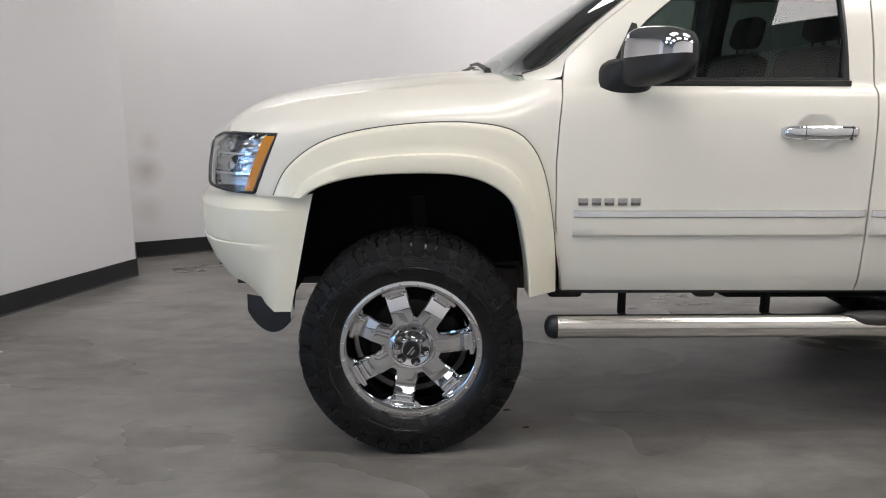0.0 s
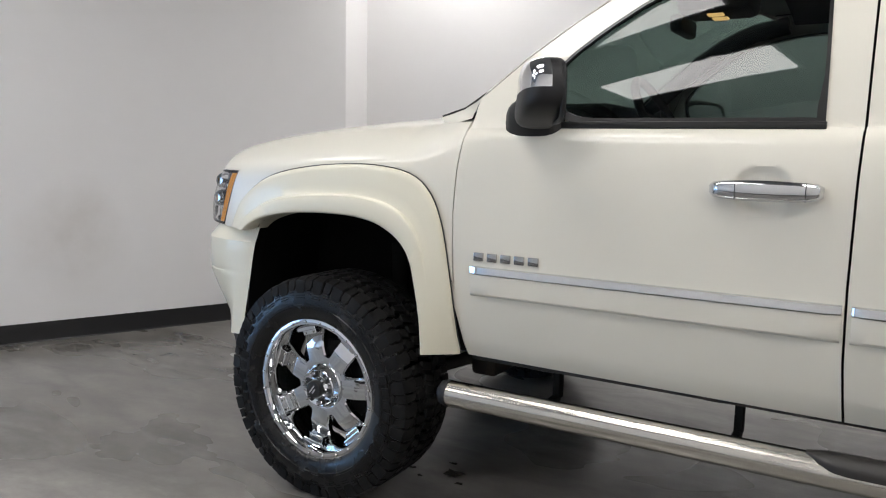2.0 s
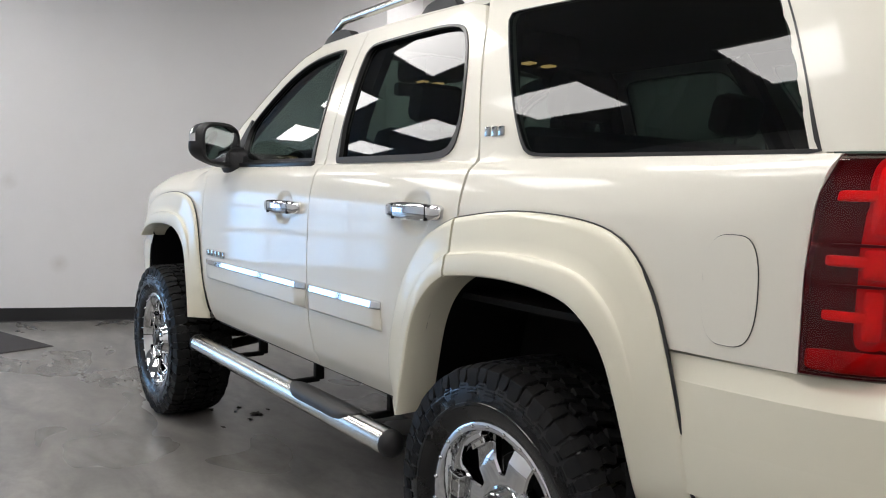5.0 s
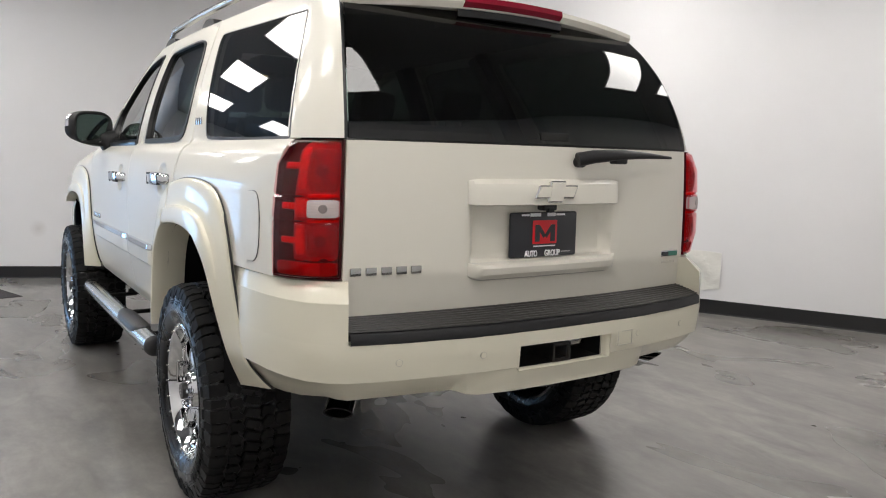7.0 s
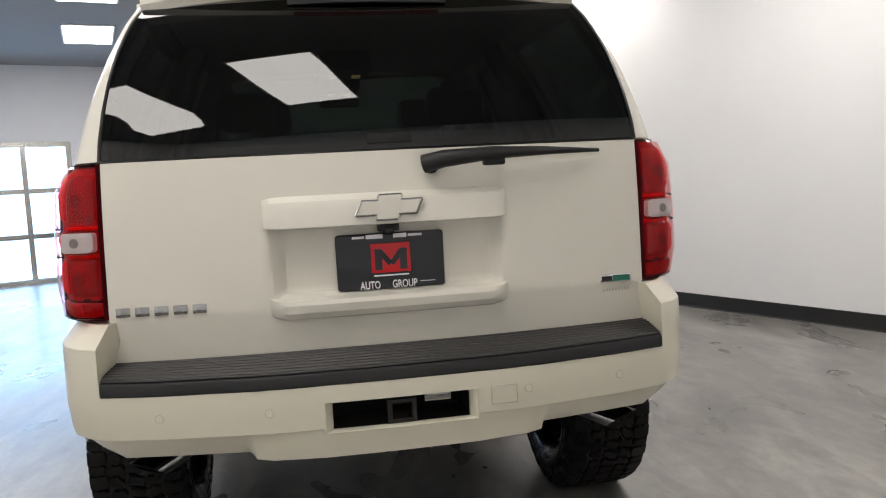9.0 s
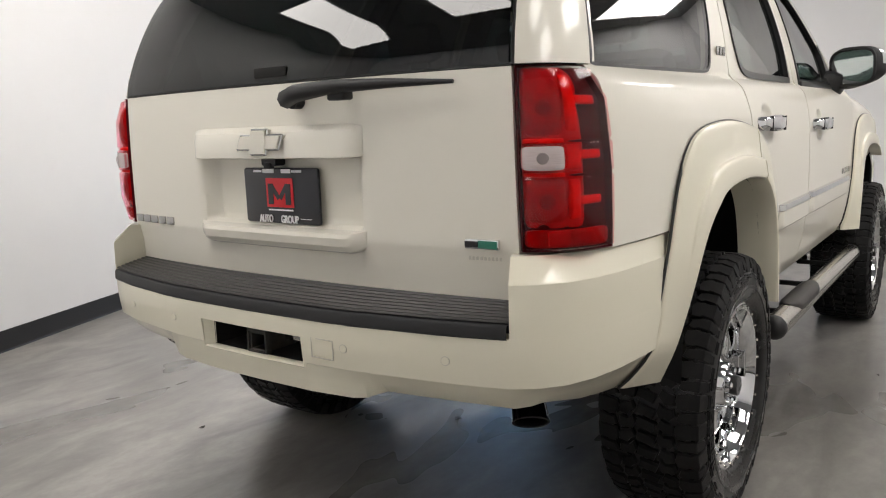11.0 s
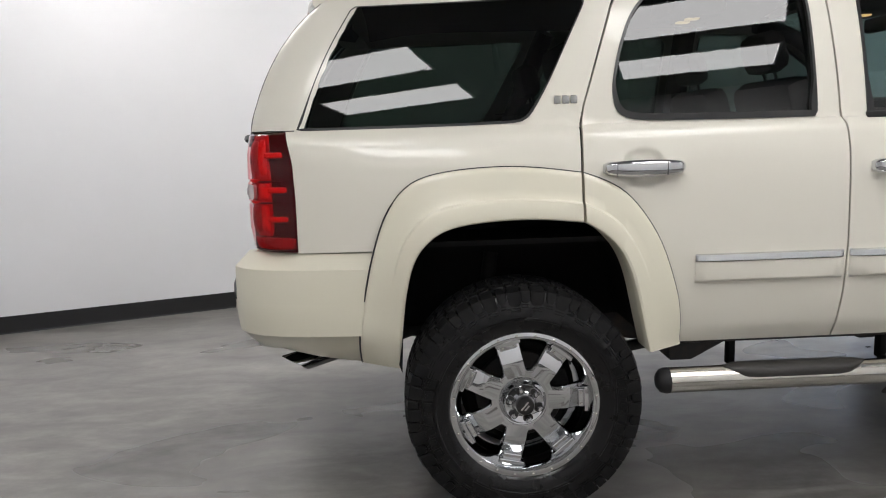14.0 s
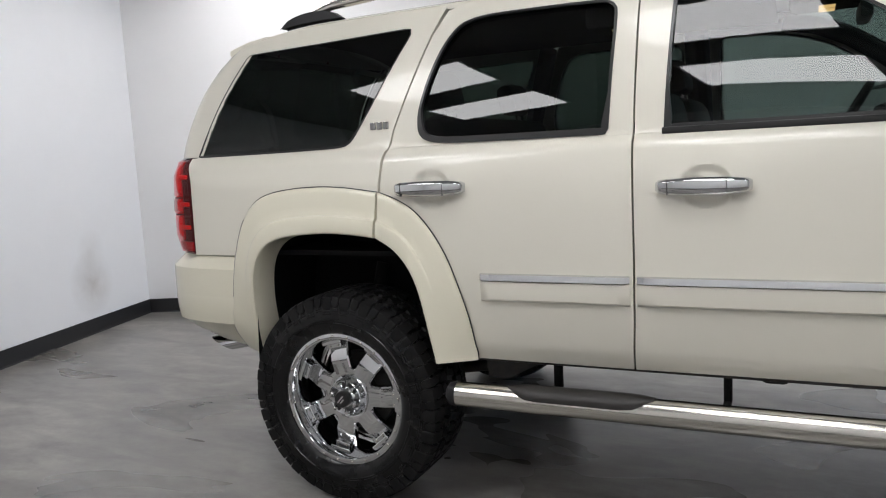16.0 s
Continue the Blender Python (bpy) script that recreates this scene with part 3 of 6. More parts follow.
def side(s):
    # front fender
    fender = panel("front_fender", s, [
        coons(ARCH_F, SEAM_F, [(x, hood_edge(x)) for x in np.linspace(-0.495, 0.572, 14)], [(-0.47, 1.012), (-0.592, 1.014), (-0.55, 1.12), (-0.495, 1.25), (-0.495, hood_edge(-0.495))], 60, 26),
        coons([(-0.70, 1.252), (-0.495, 1.252)], [(-0.495, 1.252), (-0.495, hood_edge(-0.495))], [(x, hood_edge(x)) for x in np.linspace(-0.70, -0.495, 5)], [(-0.70, 1.252), (-0.70, hood_edge(-0.70))], 12, 8),
    ], suv, label="cream front fender")
    # front door
    dent = ((1.535, 1.255, 0.076, 0.070, 0.015),)
    door = panel("front_door", s, [coons([(0.600, 0.628), (1.2, 0.625), (1.774, 0.622)], [(x - 0.0035, z) for x, z in SEAM_B], [(0.580, 1.437), (1.765, 1.437)], [(x + 0.004, min(z, 1.437)) for x, z in SEAM_F], 170, 110)], suv, dent, label="cream front door with chrome handle")
    frame_from(s, WIN_F, UP_F, "window_frame", door)
    bm = bmesh.new()
    glass(bm, s, WIN_F, -0.014)
    part("window_glass", bm, TINTED, door, "tinted side window")
    bm = bmesh.new()
    trim_loop(bm, s, WIN_F, 0.015, 0.004, -0.014)
    box(bm, (0.875, min(s * 0.88, s * 0.941), 1.428), (1.678, max(s * 0.88, s * 0.941), 1.450), 0.003)
    part("window_seal", bm, TRIM, door, "black rubber window seal")
    # black sail panel in front of the window
    bm = bmesh.new()
    tri = [Vector((0.735, 1.437)), Vector((0.885, 1.437)), Vector((0.885, 1.50)), Vector((0.865, 1.66)), Vector((0.848, 1.665)), Vector((0.78, 1.53))]
    vs = [bm.verts.new((p.x, s * (half(p.x, p.y) + 0.008), p.y)) for p in tri]
    bm.faces.new(vs)
    lip(bm, (0, -s * 0.02, 0))
    part("sail_panel", bm, PLASTIC, door, "black triangular mirror panel", 30)
    handle_set(s, 1.397, 1.690, 1.258, door)
    moulding(s, 0.622, 1.756, door)
    bm = bmesh.new()
    bars(bm, s, 0.638, 0.890, 0.981, 1.009, 5, 0.006)
    part("badge", bm, BADGEM, door, "small chrome badge bars", 30)
    # rear door
    dent = ((2.51, 1.273, 0.076, 0.070, 0.015),)
    rear = panel("rear_door", s, [coons([(1.786, 0.622), (2.43, 0.622)], [(x - 0.004, z) for x, z in ARCH_RD], [(1.776, 1.437), (2.714, 1.437)], [(x + 0.0035, min(z, 1.437)) for x, z in SEAM_B], 150, 110)], suv, dent, label="cream rear door with chrome handle")
    frame_from(s, WIN_R, UP_R, "window_frame", rear)
    bm = bmesh.new()
    glass(bm, s, WIN_R, -0.014)
    part("window_glass", bm, PRIVACY, rear, "dark privacy glass")
    bm = bmesh.new()
    trim_loop(bm, s, WIN_R, 0.015, 0.004, -0.014)
    part("window_seal", bm, TRIM, rear, "black rubber window seal")
    handle_set(s, 2.368, 2.656, 1.276, rear)
    moulding(s, 1.780, 2.322, rear)
    # quarter panel
    quarter = panel("quarter_panel", s, [coons(ARCH_Q, [(3.74, 1.006), (3.740, 1.2), (3.747, 1.33), (3.770, 1.437)], [(2.726, 1.437), (3.2, 1.439), (3.770, 1.437)], [(2.735, 1.165), (2.734, 1.27), (2.731, 1.38), (2.726, 1.437)], 70, 36)], suv, label="cream rear quarter panel")
    frame_from(s, WIN_Q, UP_Q, "window_frame", quarter)
    bm = bmesh.new()
    glass(bm, s, WIN_Q, -0.002)
    part("window_glass", bm, PRIVACY, quarter, "dark privacy glass")
    bm = bmesh.new()
    trim_loop(bm, s, WIN_Q, 0.006, 0.001, -0.004)
    part("window_seal", bm, TRIM, quarter, "black window edge")
    bm = bmesh.new()
    a, b = (2.725, 2.815)
    bars(bm, s, a, b, 1.508, 1.537, 3, 0.005, 0.2)
    part("badge", bm, BADGEM, quarter, "small chrome badge bars", 30)
    if s < 0:
        # fuel door: a proud oval lid
        bm = bmesh.new()
        ring = [Vector((3.60 + 0.058 * math.copysign(abs(math.cos(t)) ** 0.6, math.cos(t)), 1.155 + 0.115 * math.copysign(abs(math.sin(t)) ** 0.8, math.sin(t)))) for t in np.linspace(0, 2 * math.pi, 49)[:-1]]
        glass(bm, s, ring, 0.004, 4)
        lip(bm, (0, -s * 0.008, 0))
        part("fuel_door", bm, PAINT, quarter, "cream fuel filler lid", 40)
        bm = bmesh.new()
        tube(bm, [(p.x, s * (half(p.x, p.y) + 0.0015), p.y) for p in ring + ring[:1]], 0.0016, 5, False)
        part("fuel_door_gap", bm, TRIM, quarter, "dark gap round the lid")
    # dark inner pillar trims
    bm = bmesh.new()
    tube(bm, [(1.765, s * (half(1.77, z) - 0.095), z) for z in (1.05, 1.35, 1.5, 1.62, 1.75, 1.88, 1.95)], 0.062, 8)
    part("inner_pillar", bm, INSIDE, suv, "dark inner centre pillar trim", 40)
    bm = bmesh.new()
    tube(bm, [(x, s * (half(x, z) - 0.085), z) for x, z in ((2.76, 1.38), (2.71, 1.52), (2.645, 1.70), (2.58, 1.87), (2.55, 1.94))], 0.05, 8)
    part("inner_pillar", bm, INSIDE, suv, "dark inner rear pillar trim", 40)
    # corner pillar behind the quarter glass, and the tail lamp below it
    zs = [1.441, 1.5, 1.58, 1.66, 1.74, 1.80, 1.86, 1.905, 1.94]
    bm = bmesh.new()
    rows = []
    for z in zs:
        x0 = curve_at(z, [1.441, 1.653, 1.753, 1.886, 1.94], [3.737, 3.655, 3.606, 3.530, 3.498])
        x1, y1 = rear_edge(z)
        y0 = half(x0, z)
        rows.append(corner_row(x0, y0, x1, y1, z, s, 14))
    grid(bm, rows)
    lip(bm, (-0.03, 0, 0))
    part("corner_pillar", bm, PAINT, quarter, "cream rear corner pillar", 40)
    tail_lamp(s)


def rear_edge(z):
    """Where the side turns into the tail: x and half width."""
    return (curve_at(z, [0.98, 1.2, 1.44, 1.55, 1.70, 1.84, 1.92, 1.95], [3.912, 3.914, 3.910, 3.881, 3.815, 3.715, 3.625, 3.58]),
            curve_at(z, [0.98, 1.44, 1.55, 1.70, 1.84, 1.92], [0.782, 0.768, 0.758, 0.733, 0.693, 0.660]))


def corner_row(x0, y0, x1, y1, z, s, n=14, out=0.0, u0=0.0, u1=1.0, bulge=0.0):
    """A rounded run from the side skin (x0, y0) to the tail (x1, y1)."""
    p0, p3 = Vector((x0, y0)), Vector((x1, y1))
    c = Vector((x0 + 0.80 * (x1 - x0), y0 - 0.22 * (y0 - y1)))
    row = []
    for i in range(n + 1):
        t = u0 + (u1 - u0) * i / n
        p = (1 - t) ** 2 * p0 + 2 * t * (1 - t) * c + t * t * p3
        d = (2 * (1 - t) * (c - p0) + 2 * t * (p3 - c)).normalized()
        nrm = Vector((-d.y, d.x)) if -d.y > 0 else Vector((d.y, -d.x))
        nrm = Vector((abs(nrm.x), abs(nrm.y)))
        p = p + (out + bulge * math.sin(math.pi * t ** 1.5) ** 0.9) * nrm
        row.append(Vector((p.x, s * p.y, z)))
    return row


def lamp_row(z, s, n, out, u0, u1):
    """A run round the tail lamp, which stands proud of the body."""
    x1, y1 = rear_edge(z)
    swell = 0.024 * max(0.0, min(1.0, (z - 1.010) / 0.06, (1.438 - z) / 0.09)) ** 0.6
    x0 = curve_at(z, [1.01, 1.22, 1.33, 1.436], [3.743, 3.742, 3.749, 3.773])
    return corner_row(x0, half(x0, z), x1, y1, z, s, n, out, u0, u1, swell)


def lamp_patch(bm, s, u0, u1, z0, z1, out, n=40, m=5, rim=0.004, dome=0.0, square=0.42):
    """A piece of the lamp: a cushion with rounded corners on the corner of the body."""
    def at(a, b, o):
        z = (z0 + z1) / 2 + (z1 - z0) / 2 * b
        t = (u0 + u1) / 2 + (u1 - u0) / 2 * a
        return lamp_row(z, s, 1, o, t, min(1.0, t + 0.01))[0]
    rows = []
    for j in range(m + 1):
        r = 1.0 - 0.9 * (j / m) ** 1.4
        swell = out + dome * (1 - r ** 4)
        row = []
        for i in range(n):
            w = 2 * math.pi * i / n
            a = math.copysign(abs(math.cos(w)) ** square, math.cos(w))
            b = math.copysign(abs(math.sin(w)) ** square, math.sin(w))
            row.append(at(a * r, b * r, swell))
        rows.append(row)
    vs = grid(bm, rows, True)
    bm.faces.new(vs[-1])
    lip(bm, (-rim, -s * rim, 0))


def tail_lamp(s):
    bm = bmesh.new()
    rows = []
    for z, o in ((1.010, 0.002), (1.014, -0.014), (1.06, -0.014), (1.2, -0.014), (1.36, -0.014), (1.432, -0.014), (1.436, 0.002)):
        rows.append(lamp_row(z, s, 1, 0.003, 0.008, 0.02)[:1] + lamp_row(z, s, 24, o, 0.03, 0.975) + lamp_row(z, s, 1, 0.003, 0.988, 0.99)[:1])
    grid(bm, rows)
    lip(bm, (-0.04, -s * 0.04, 0))
    lamp = part("tail_lamp", bm, MAROON, suv, "red tail lamp with clear reverse lens", 40)
    for name, u0, u1, z0, z1, out, dome, m in (
            ("red_field", 0.35, 0.972, 1.066, 1.430, -0.0125, 0.003, REDM),
            ("stop_lens", 0.56, 0.94, 1.276, 1.408, -0.010, 0.008, DEEPRED), ("stop_lens", 0.56, 0.94, 1.080, 1.180, -0.010, 0.008, DEEPRED),
            ("lower_lens", 0.03, 0.97, 1.018, 1.062, -0.007, 0.004, DEEPRED), ("glow_bar", 0.52, 0.74, 1.020, 1.060, -0.003, 0.003, REDM),
            ("glow_bar", 0.40, 0.53, 1.285, 1.412, -0.009, 0.010, BRIGHTRED), ("glow_bar", 0.40, 0.53, 1.085, 1.178, -0.009, 0.010, BRIGHTRED),
            ("glow_bar", 0.38, 0.57, 1.200, 1.256, -0.009, 0.009, BRIGHTRED), ("glow_bar", 0.56, 0.95, 1.259, 1.271, -0.008, 0.008, BRIGHTRED),
            ("glow_bar", 0.56, 0.95, 1.183, 1.194, -0.008, 0.008, BRIGHTRED),
            ("glow_bar", 0.14, 0.42, 1.345, 1.366, -0.006, 0.006, BRIGHTRED), ("glow_bar", 0.13, 0.40, 1.222, 1.243, -0.006, 0.006, BRIGHTRED),
            ("glow_bar", 0.13, 0.42, 1.118, 1.138, -0.006, 0.006, BRIGHTRED)):
        bm = bmesh.new()
        lamp_patch(bm, s, u0, u1, z0, z1, out, dome=dome, square=0.16 if name == "red_field" else 0.30)
        part(name, bm, m, lamp, "", 60)
    bm = bmesh.new()
    zs = [(1.012, 0.0), (1.018, 0.008), (1.10, 0.010), (1.180, 0.010), (1.188, 0.0035), (1.196, 0.010), (1.25, 0.010), (1.258, 0.010), (1.265, 0.0035), (1.273, 0.010), (1.36, 0.010), (1.426, 0.008), (1.434, 0.0)]
    rows = []
    for z, o in zs:
        rows.append(lamp_row(z, s, 24, o, 0.012, 0.985))
    grid(bm, rows)
    part("lamp_cover", bm, LENS, lamp, "glossy red lamp cover", 30)
    for z in (1.188, 1.264):
        bm = bmesh.new()
        lamp_patch(bm, s, 0.16, 0.54, z - 0.003, z + 0.003, 0.0075, dome=0.002, square=0.9)
        part("lens_notch", bm, MAROON, lamp, "dark notch in the lens", 60)
    for z in (1.340, 1.128):
        bm = bmesh.new()
        lamp_patch(bm, s, 0.66, 0.81, z - 0.018, z + 0.018, -0.0015, dome=0.001, square=1.0)
        part("stop_bulb", bm, BULBRED, lamp, "dark bulb behind the red lens", 60)
    bm = bmesh.new()
    lamp_patch(bm, s, 0.585, 0.945, 1.200, 1.254, 0.0115, rim=0.01, dome=0.002, square=0.25)
    part("reverse_lens", bm, CLEARLENS, lamp, "clear reverse lens", 40)
    bm = bmesh.new()
    c = lamp_row(1.227, s, 1, 0.0, 0.76, 0.78)[0]
    d = Vector((0.93, s * 0.36, 0)).normalized()
    tube(bm, [c + d * 0.010, c + d * 0.0150], [0.016, 0.012], 20)
    part("reverse_bulb", bm, BULBGREY, lamp, "dark bulb behind the clear lens", 40)


for s in (-1, 1):
    side(s)


# fender flares: a band swept between two outlines in side view
FLARE_SHAPE = [(0.0, 0.001), (0.015, 0.014), (0.05, 0.019), (0.12, 0.022), (0.40, 0.027), (0.575, 0.030), (0.600, 0.033), (0.612, 0.040), (0.632, 0.044), (0.67, 0.046), (0.92, 0.052), (0.975, 0.049), (1.0, 0.041), (1.0, 0.0), (1.0, -0.09)]


def flare(s, outer, inner, n, parent, name="fender_flare", close=(True, True)):
    o, i = resample(rounded(outer, 2), n), resample(rounded(inner, 2), n)
    bm = bmesh.new()
    rows = []
    for a, b in zip(o, i):
        ya = max(half(a.x, a.y), 0.955)
        yb = 1.0
        if a.x > 3.0:
            ya = min(ya, curve_at(a.y, [0.56, 0.62, 0.70, 0.80, 0.9], [0.838, 0.895, 0.945, 0.965, 1.1]))
            yb = curve_at(b.y, [0.56, 0.70, 0.86, 1.0, 1.06], [0.878, 0.928, 0.967, 0.99, 1.0])
        # the ridge runs out down the legs
        k = min(1.0, max(0.0, (a.lerp(b, 0.6).y - 0.90) / 0.17))
        row = []
        for f, out in FLARE_SHAPE:
            if 0.12 < f < 0.92:
                out = k * out + (1 - k) * (0.022 + 0.030 * (f - 0.12) / 0.80)
            row.append(Vector((a.lerp(b, f).x, s * ((ya * (1 - f) + yb * f) + out), a.lerp(b, f).y)))
        rows.append(row)
    grid(bm, rows)
    for end in (rows[0], rows[-1]):
        vs = [bm.verts.new(p) for p in end] + [bm.verts.new((p.x, s * min(0.92, abs(end[0].y) - 0.004), p.z)) for p in (end[-3], end[0])]
        bm.faces.new(vs)
    ob = part(name, bm, FLARE, parent, "cream painted fender flare", 30)
    bm = bmesh.new()
    wide = [1.6 if r[0].x > 3.40 else 1.0 for r in rows]
    tube(bm, [(r[0].x, r[0].y + s * (0.003 + 0.005 * (k - 1)), r[0].z) for k, r in zip(wide, rows)], [0.003 * k for k in wide], 6)
    part("gasket", bm, TRIM, ob, "black rubber gasket")
    return ob


F_OUT = [(-0.52, 1.018), (-0.485, 1.10), (-0.435, 1.155), (-0.35, 1.215), (-0.24, 1.255), (-0.06, 1.285), (0.15, 1.298), (0.30, 1.288), (0.40, 1.262), (0.465, 1.20), (0.502, 1.12), (0.525, 1.03), (0.545, 0.91), (0.558, 0.80), (0.570, 0.635)]
F_IN = [(-0.402, 1.015), (-0.365, 1.045), (-0.30, 1.072), (-0.18, 1.098), (-0.01, 1.108), (0.15, 1.106), (0.26, 1.085), (0.35, 1.035), (0.40, 0.97), (0.425, 0.86), (0.445, 0.75), (0.452, 0.632)]
Q_OUT = [(3.535, 0.575), (3.537, 0.65), (3.528, 0.74), (3.495, 0.91), (3.47, 1.01), (3.43, 1.13), (3.37, 1.22), (3.30, 1.265), (3.19, 1.287), (3.03, 1.297), (2.89, 1.290), (2.737, 1.268)]
Q_IN = [(3.385, 0.562), (3.375, 0.74), (3.36, 0.86), (3.33, 0.98), (3.27, 1.055), (3.19, 1.095), (3.03, 1.112), (2.89, 1.112), (2.737, 1.095)]
D_OUT = [(2.727, 1.266), (2.66, 1.243), (2.58, 1.20), (2.51, 1.12), (2.45, 1.02), (2.41, 0.91), (2.372, 0.78), (2.36, 0.625)]
D_IN = [(2.727, 1.092), (2.66, 1.055), (2.60, 0.99), (2.56, 0.90), (2.53, 0.76), (2.50, 0.622)]
for s in (-1, 1):
    flare(s, F_OUT, F_IN, 56, suv)
    flare(s, Q_OUT, Q_IN, 44, suv)
    flare(s, D_OUT, D_IN, 28, suv)
    # wheel wells: dark liners
    for ins, cx in ((F_IN[:], 0.0), (Q_IN + D_IN, WB)):
        if cx == 0.0:
            ins = [(-0.46, 0.56)] + ins
        o = resample(rounded(ins, 1), 40)
        bm = bmesh.new()
        rows = [[Vector((cx + (p.x - cx) * k, s * y, p.y + (0.02 if k > 1 else 0))) for p in o] for k, y in ((1.0, 0.985), (1.03, 0.93), (1.06, 0.75), (1.06, 0.52))]
        vs = grid(bm, rows)
        bm.faces.new(vs[-1])
        part("wheel_well", bm, LINER, suv, "black wheel well liner", 60)

# hood, cowl, windscreen, roof
def hood_z(x, y):
    w = half(x, hood_edge(x))
    k = min(1.0, abs(y) / w)
    swell = 0.042 * (1 - k ** 5) * min(1.0, (x + 0.86) / 0.25)
    ridge = 0.010 * math.exp(-((abs(y) - 0.42) / 0.07) ** 2) * min(1.0, max(0.0, (x + 0.7) / 0.4))
    return hood_edge(x) + swell + ridge


bm = bmesh.new()
rows = []
for x in [*np.linspace(-0.86, -0.55, 10), *np.linspace(-0.5, 0.27, 20)]:
    w = half(x, hood_edge(x)) - 0.006
    rows.append([Vector((x + (0.22 * (y / w) ** 2 if x > 0.13 else 0.0) * (x - 0.13) / 0.14 - (0.10 * (1 - (y / w) ** 2) if x < -0.5 else 0.0) * min(1, (-0.5 - x) / 0.3), y, hood_z(x, y))) for y in np.linspace(-w, w, 41)])
grid(bm, rows)
lip(bm, (0, 0, -0.03))
part("hood", bm, PAINT, suv, "cream hood with two soft ridges", 35)

bm = bmesh.new()
rows = [[Vector((x + 0.26 * (y / 0.82) ** 2, y, z - 0.02 * (y / 0.82) ** 2)) for y in np.linspace(-0.82, 0.82, 15)] for x, z in ((0.19, 1.455), (0.23, 1.468), (0.31, 1.470), (0.45, 1.46))]
grid(bm, rows)
lip(bm, (0, 0, -0.04))
part("cowl", bm, PLASTIC, suv, "black plastic cowl below the windscreen", 40)


SCREEN_EDGE = [(0.43, 1.468), (0.50, 1.484), (0.565, 1.524), (0.64, 1.592), (0.726, 1.668), (0.886, 1.788), (1.026, 1.881), (1.166, 1.948), (1.322, 1.979)]
SCREEN_MID = [(0.25, 1.475), (0.46, 1.605), (0.68, 1.752), (0.90, 1.89), (1.13, 2.015)]


def along(pts, v):
    """A point part way along a side-view line."""
    run = np.cumsum([0.0] + [math.dist(p, q) for p, q in zip(pts, pts[1:])])
    return (np.interp(v * run[-1], run, [p[0] for p in pts]), np.interp(v * run[-1], run, [p[1] for p in pts]))


def screen(u, v):
    """Windscreen: u across (-1..1), v from cowl to roof."""
    (xe, ze), (xm, zm) = along(SCREEN_EDGE, v), along(SCREEN_MID, v)
    k = abs(u) ** 1.8
    return Vector((xm + (xe - xm) * k, u * (half(xe, ze) - 0.030), zm + (ze - zm) * k))


bm = bmesh.new()
grid(bm, [[screen(u, v) for u in np.linspace(-1, 1, 33)] for v in np.linspace(0, 1, 17)])
part("windscreen", bm, SCREENGLASS, suv, "tinted windscreen", 60)
for s in (-1, 1):
    bm = bmesh.new()
    edge = resample([(0.44, 1.446), (0.51, 1.449), (0.570, 1.456), (0.589, 1.53), (0.74, 1.668), (0.90, 1.788), (1.04, 1.881), (1.18, 1.948), (1.34, 1.978)], 24)
    rows = []
    for i, p in enumerate(edge):
        f = i / 24
        w = screen(s * 0.985, min(1.0, f * 1.02))
        a = Vector((p.x, s * half(p.x, p.y), p.y))
        mid = a.lerp(w, 0.5) + Vector((-0.004, s * 0.008, 0.008))
        rows.append([(1 - t) ** 2 * a + 2 * t * (1 - t) * mid + t * t * (w + Vector((0, 0, 0.004))) for t in np.linspace(0, 1, 7)])
    grid(bm, rows)
    part("windscreen_pillar", bm, PAINT, suv, "cream windscreen pillar", 40)
    bm = bmesh.new()
    rows = []
    for x in np.linspace(0.42, 0.574, 8):
        w = half(x, hood_edge(x)) - 0.002
        rows.append([Vector((x, s * (w + (0.78 - w) * t), hood_edge(x) - 0.003 + 0.02 * math.sin(t * 1.57))) for t in np.linspace(0, 1, 6)])
    grid(bm, rows)
    lip(bm, (0, 0, -0.02))
    part("fender_corner", bm, PAINT, suv, "cream fender corner at the pillar's foot", 40)
    bm = bmesh.new()
    tube(bm, [screen(s * 0.985, f) + Vector((0, 0, 0.003)) for f in np.linspace(0, 1, 12)], 0.005, 6)
    part("screen_seal", bm, TRIM, suv, "black windscreen seal")

# wiper arms resting at the foot of the windscreen
for y0, y1 in ((-0.47, 0.16), (0.10, 0.70)):
    bm = bmesh.new()
    a, b = screen(y0 / 0.81, 0.02), screen(y1 / 0.81, 0.06)
    up = Vector((-0.02, 0, 0.022))
    tube(bm, [a + up * 0.4, a.lerp(b, 0.35) + up * 1.5, b + up], [0.012, 0.008, 0.006], 6)
    tube(bm, [a + Vector((-0.012, 0, -0.02)), a + Vector((-0.012, 0, 0.012)), a + Vector((-0.012, 0, 0.02))], [0.017, 0.016, 0.009], 10)
    part("wiper", bm, PLASTIC, suv, "black windscreen wiper")


def roof_point(x, k):
    e = 1.983 if x < 3.1 else 1.983 - 0.06 * ((x - 3.1) / 0.5) ** 2
    w = half(x, e) + 0.001
    return Vector((x, k * w, e + 0.078 * (1 - abs(k) ** 2.7) * (1.0 if x > 1.5 else 0.45 + 0.55 * (x - 1.15) / 0.35)))


bm = bmesh.new()
rows = []
ks = [math.sin(a) for a in np.linspace(-math.pi / 2, math.pi / 2, 33)]
for i in range(31):
    f = i / 30
    row = []
    for k in ks:
        x = (1.135 + 0.20 * abs(k) ** 2.0) * (1 - f) + 3.585 * f
        row.append(roof_point(x, k))
    rows.append(row)
grid(bm, rows)
lip(bm, (0, 0, -0.02))
part("roof", bm, PAINT, suv, "cream roof", 40)

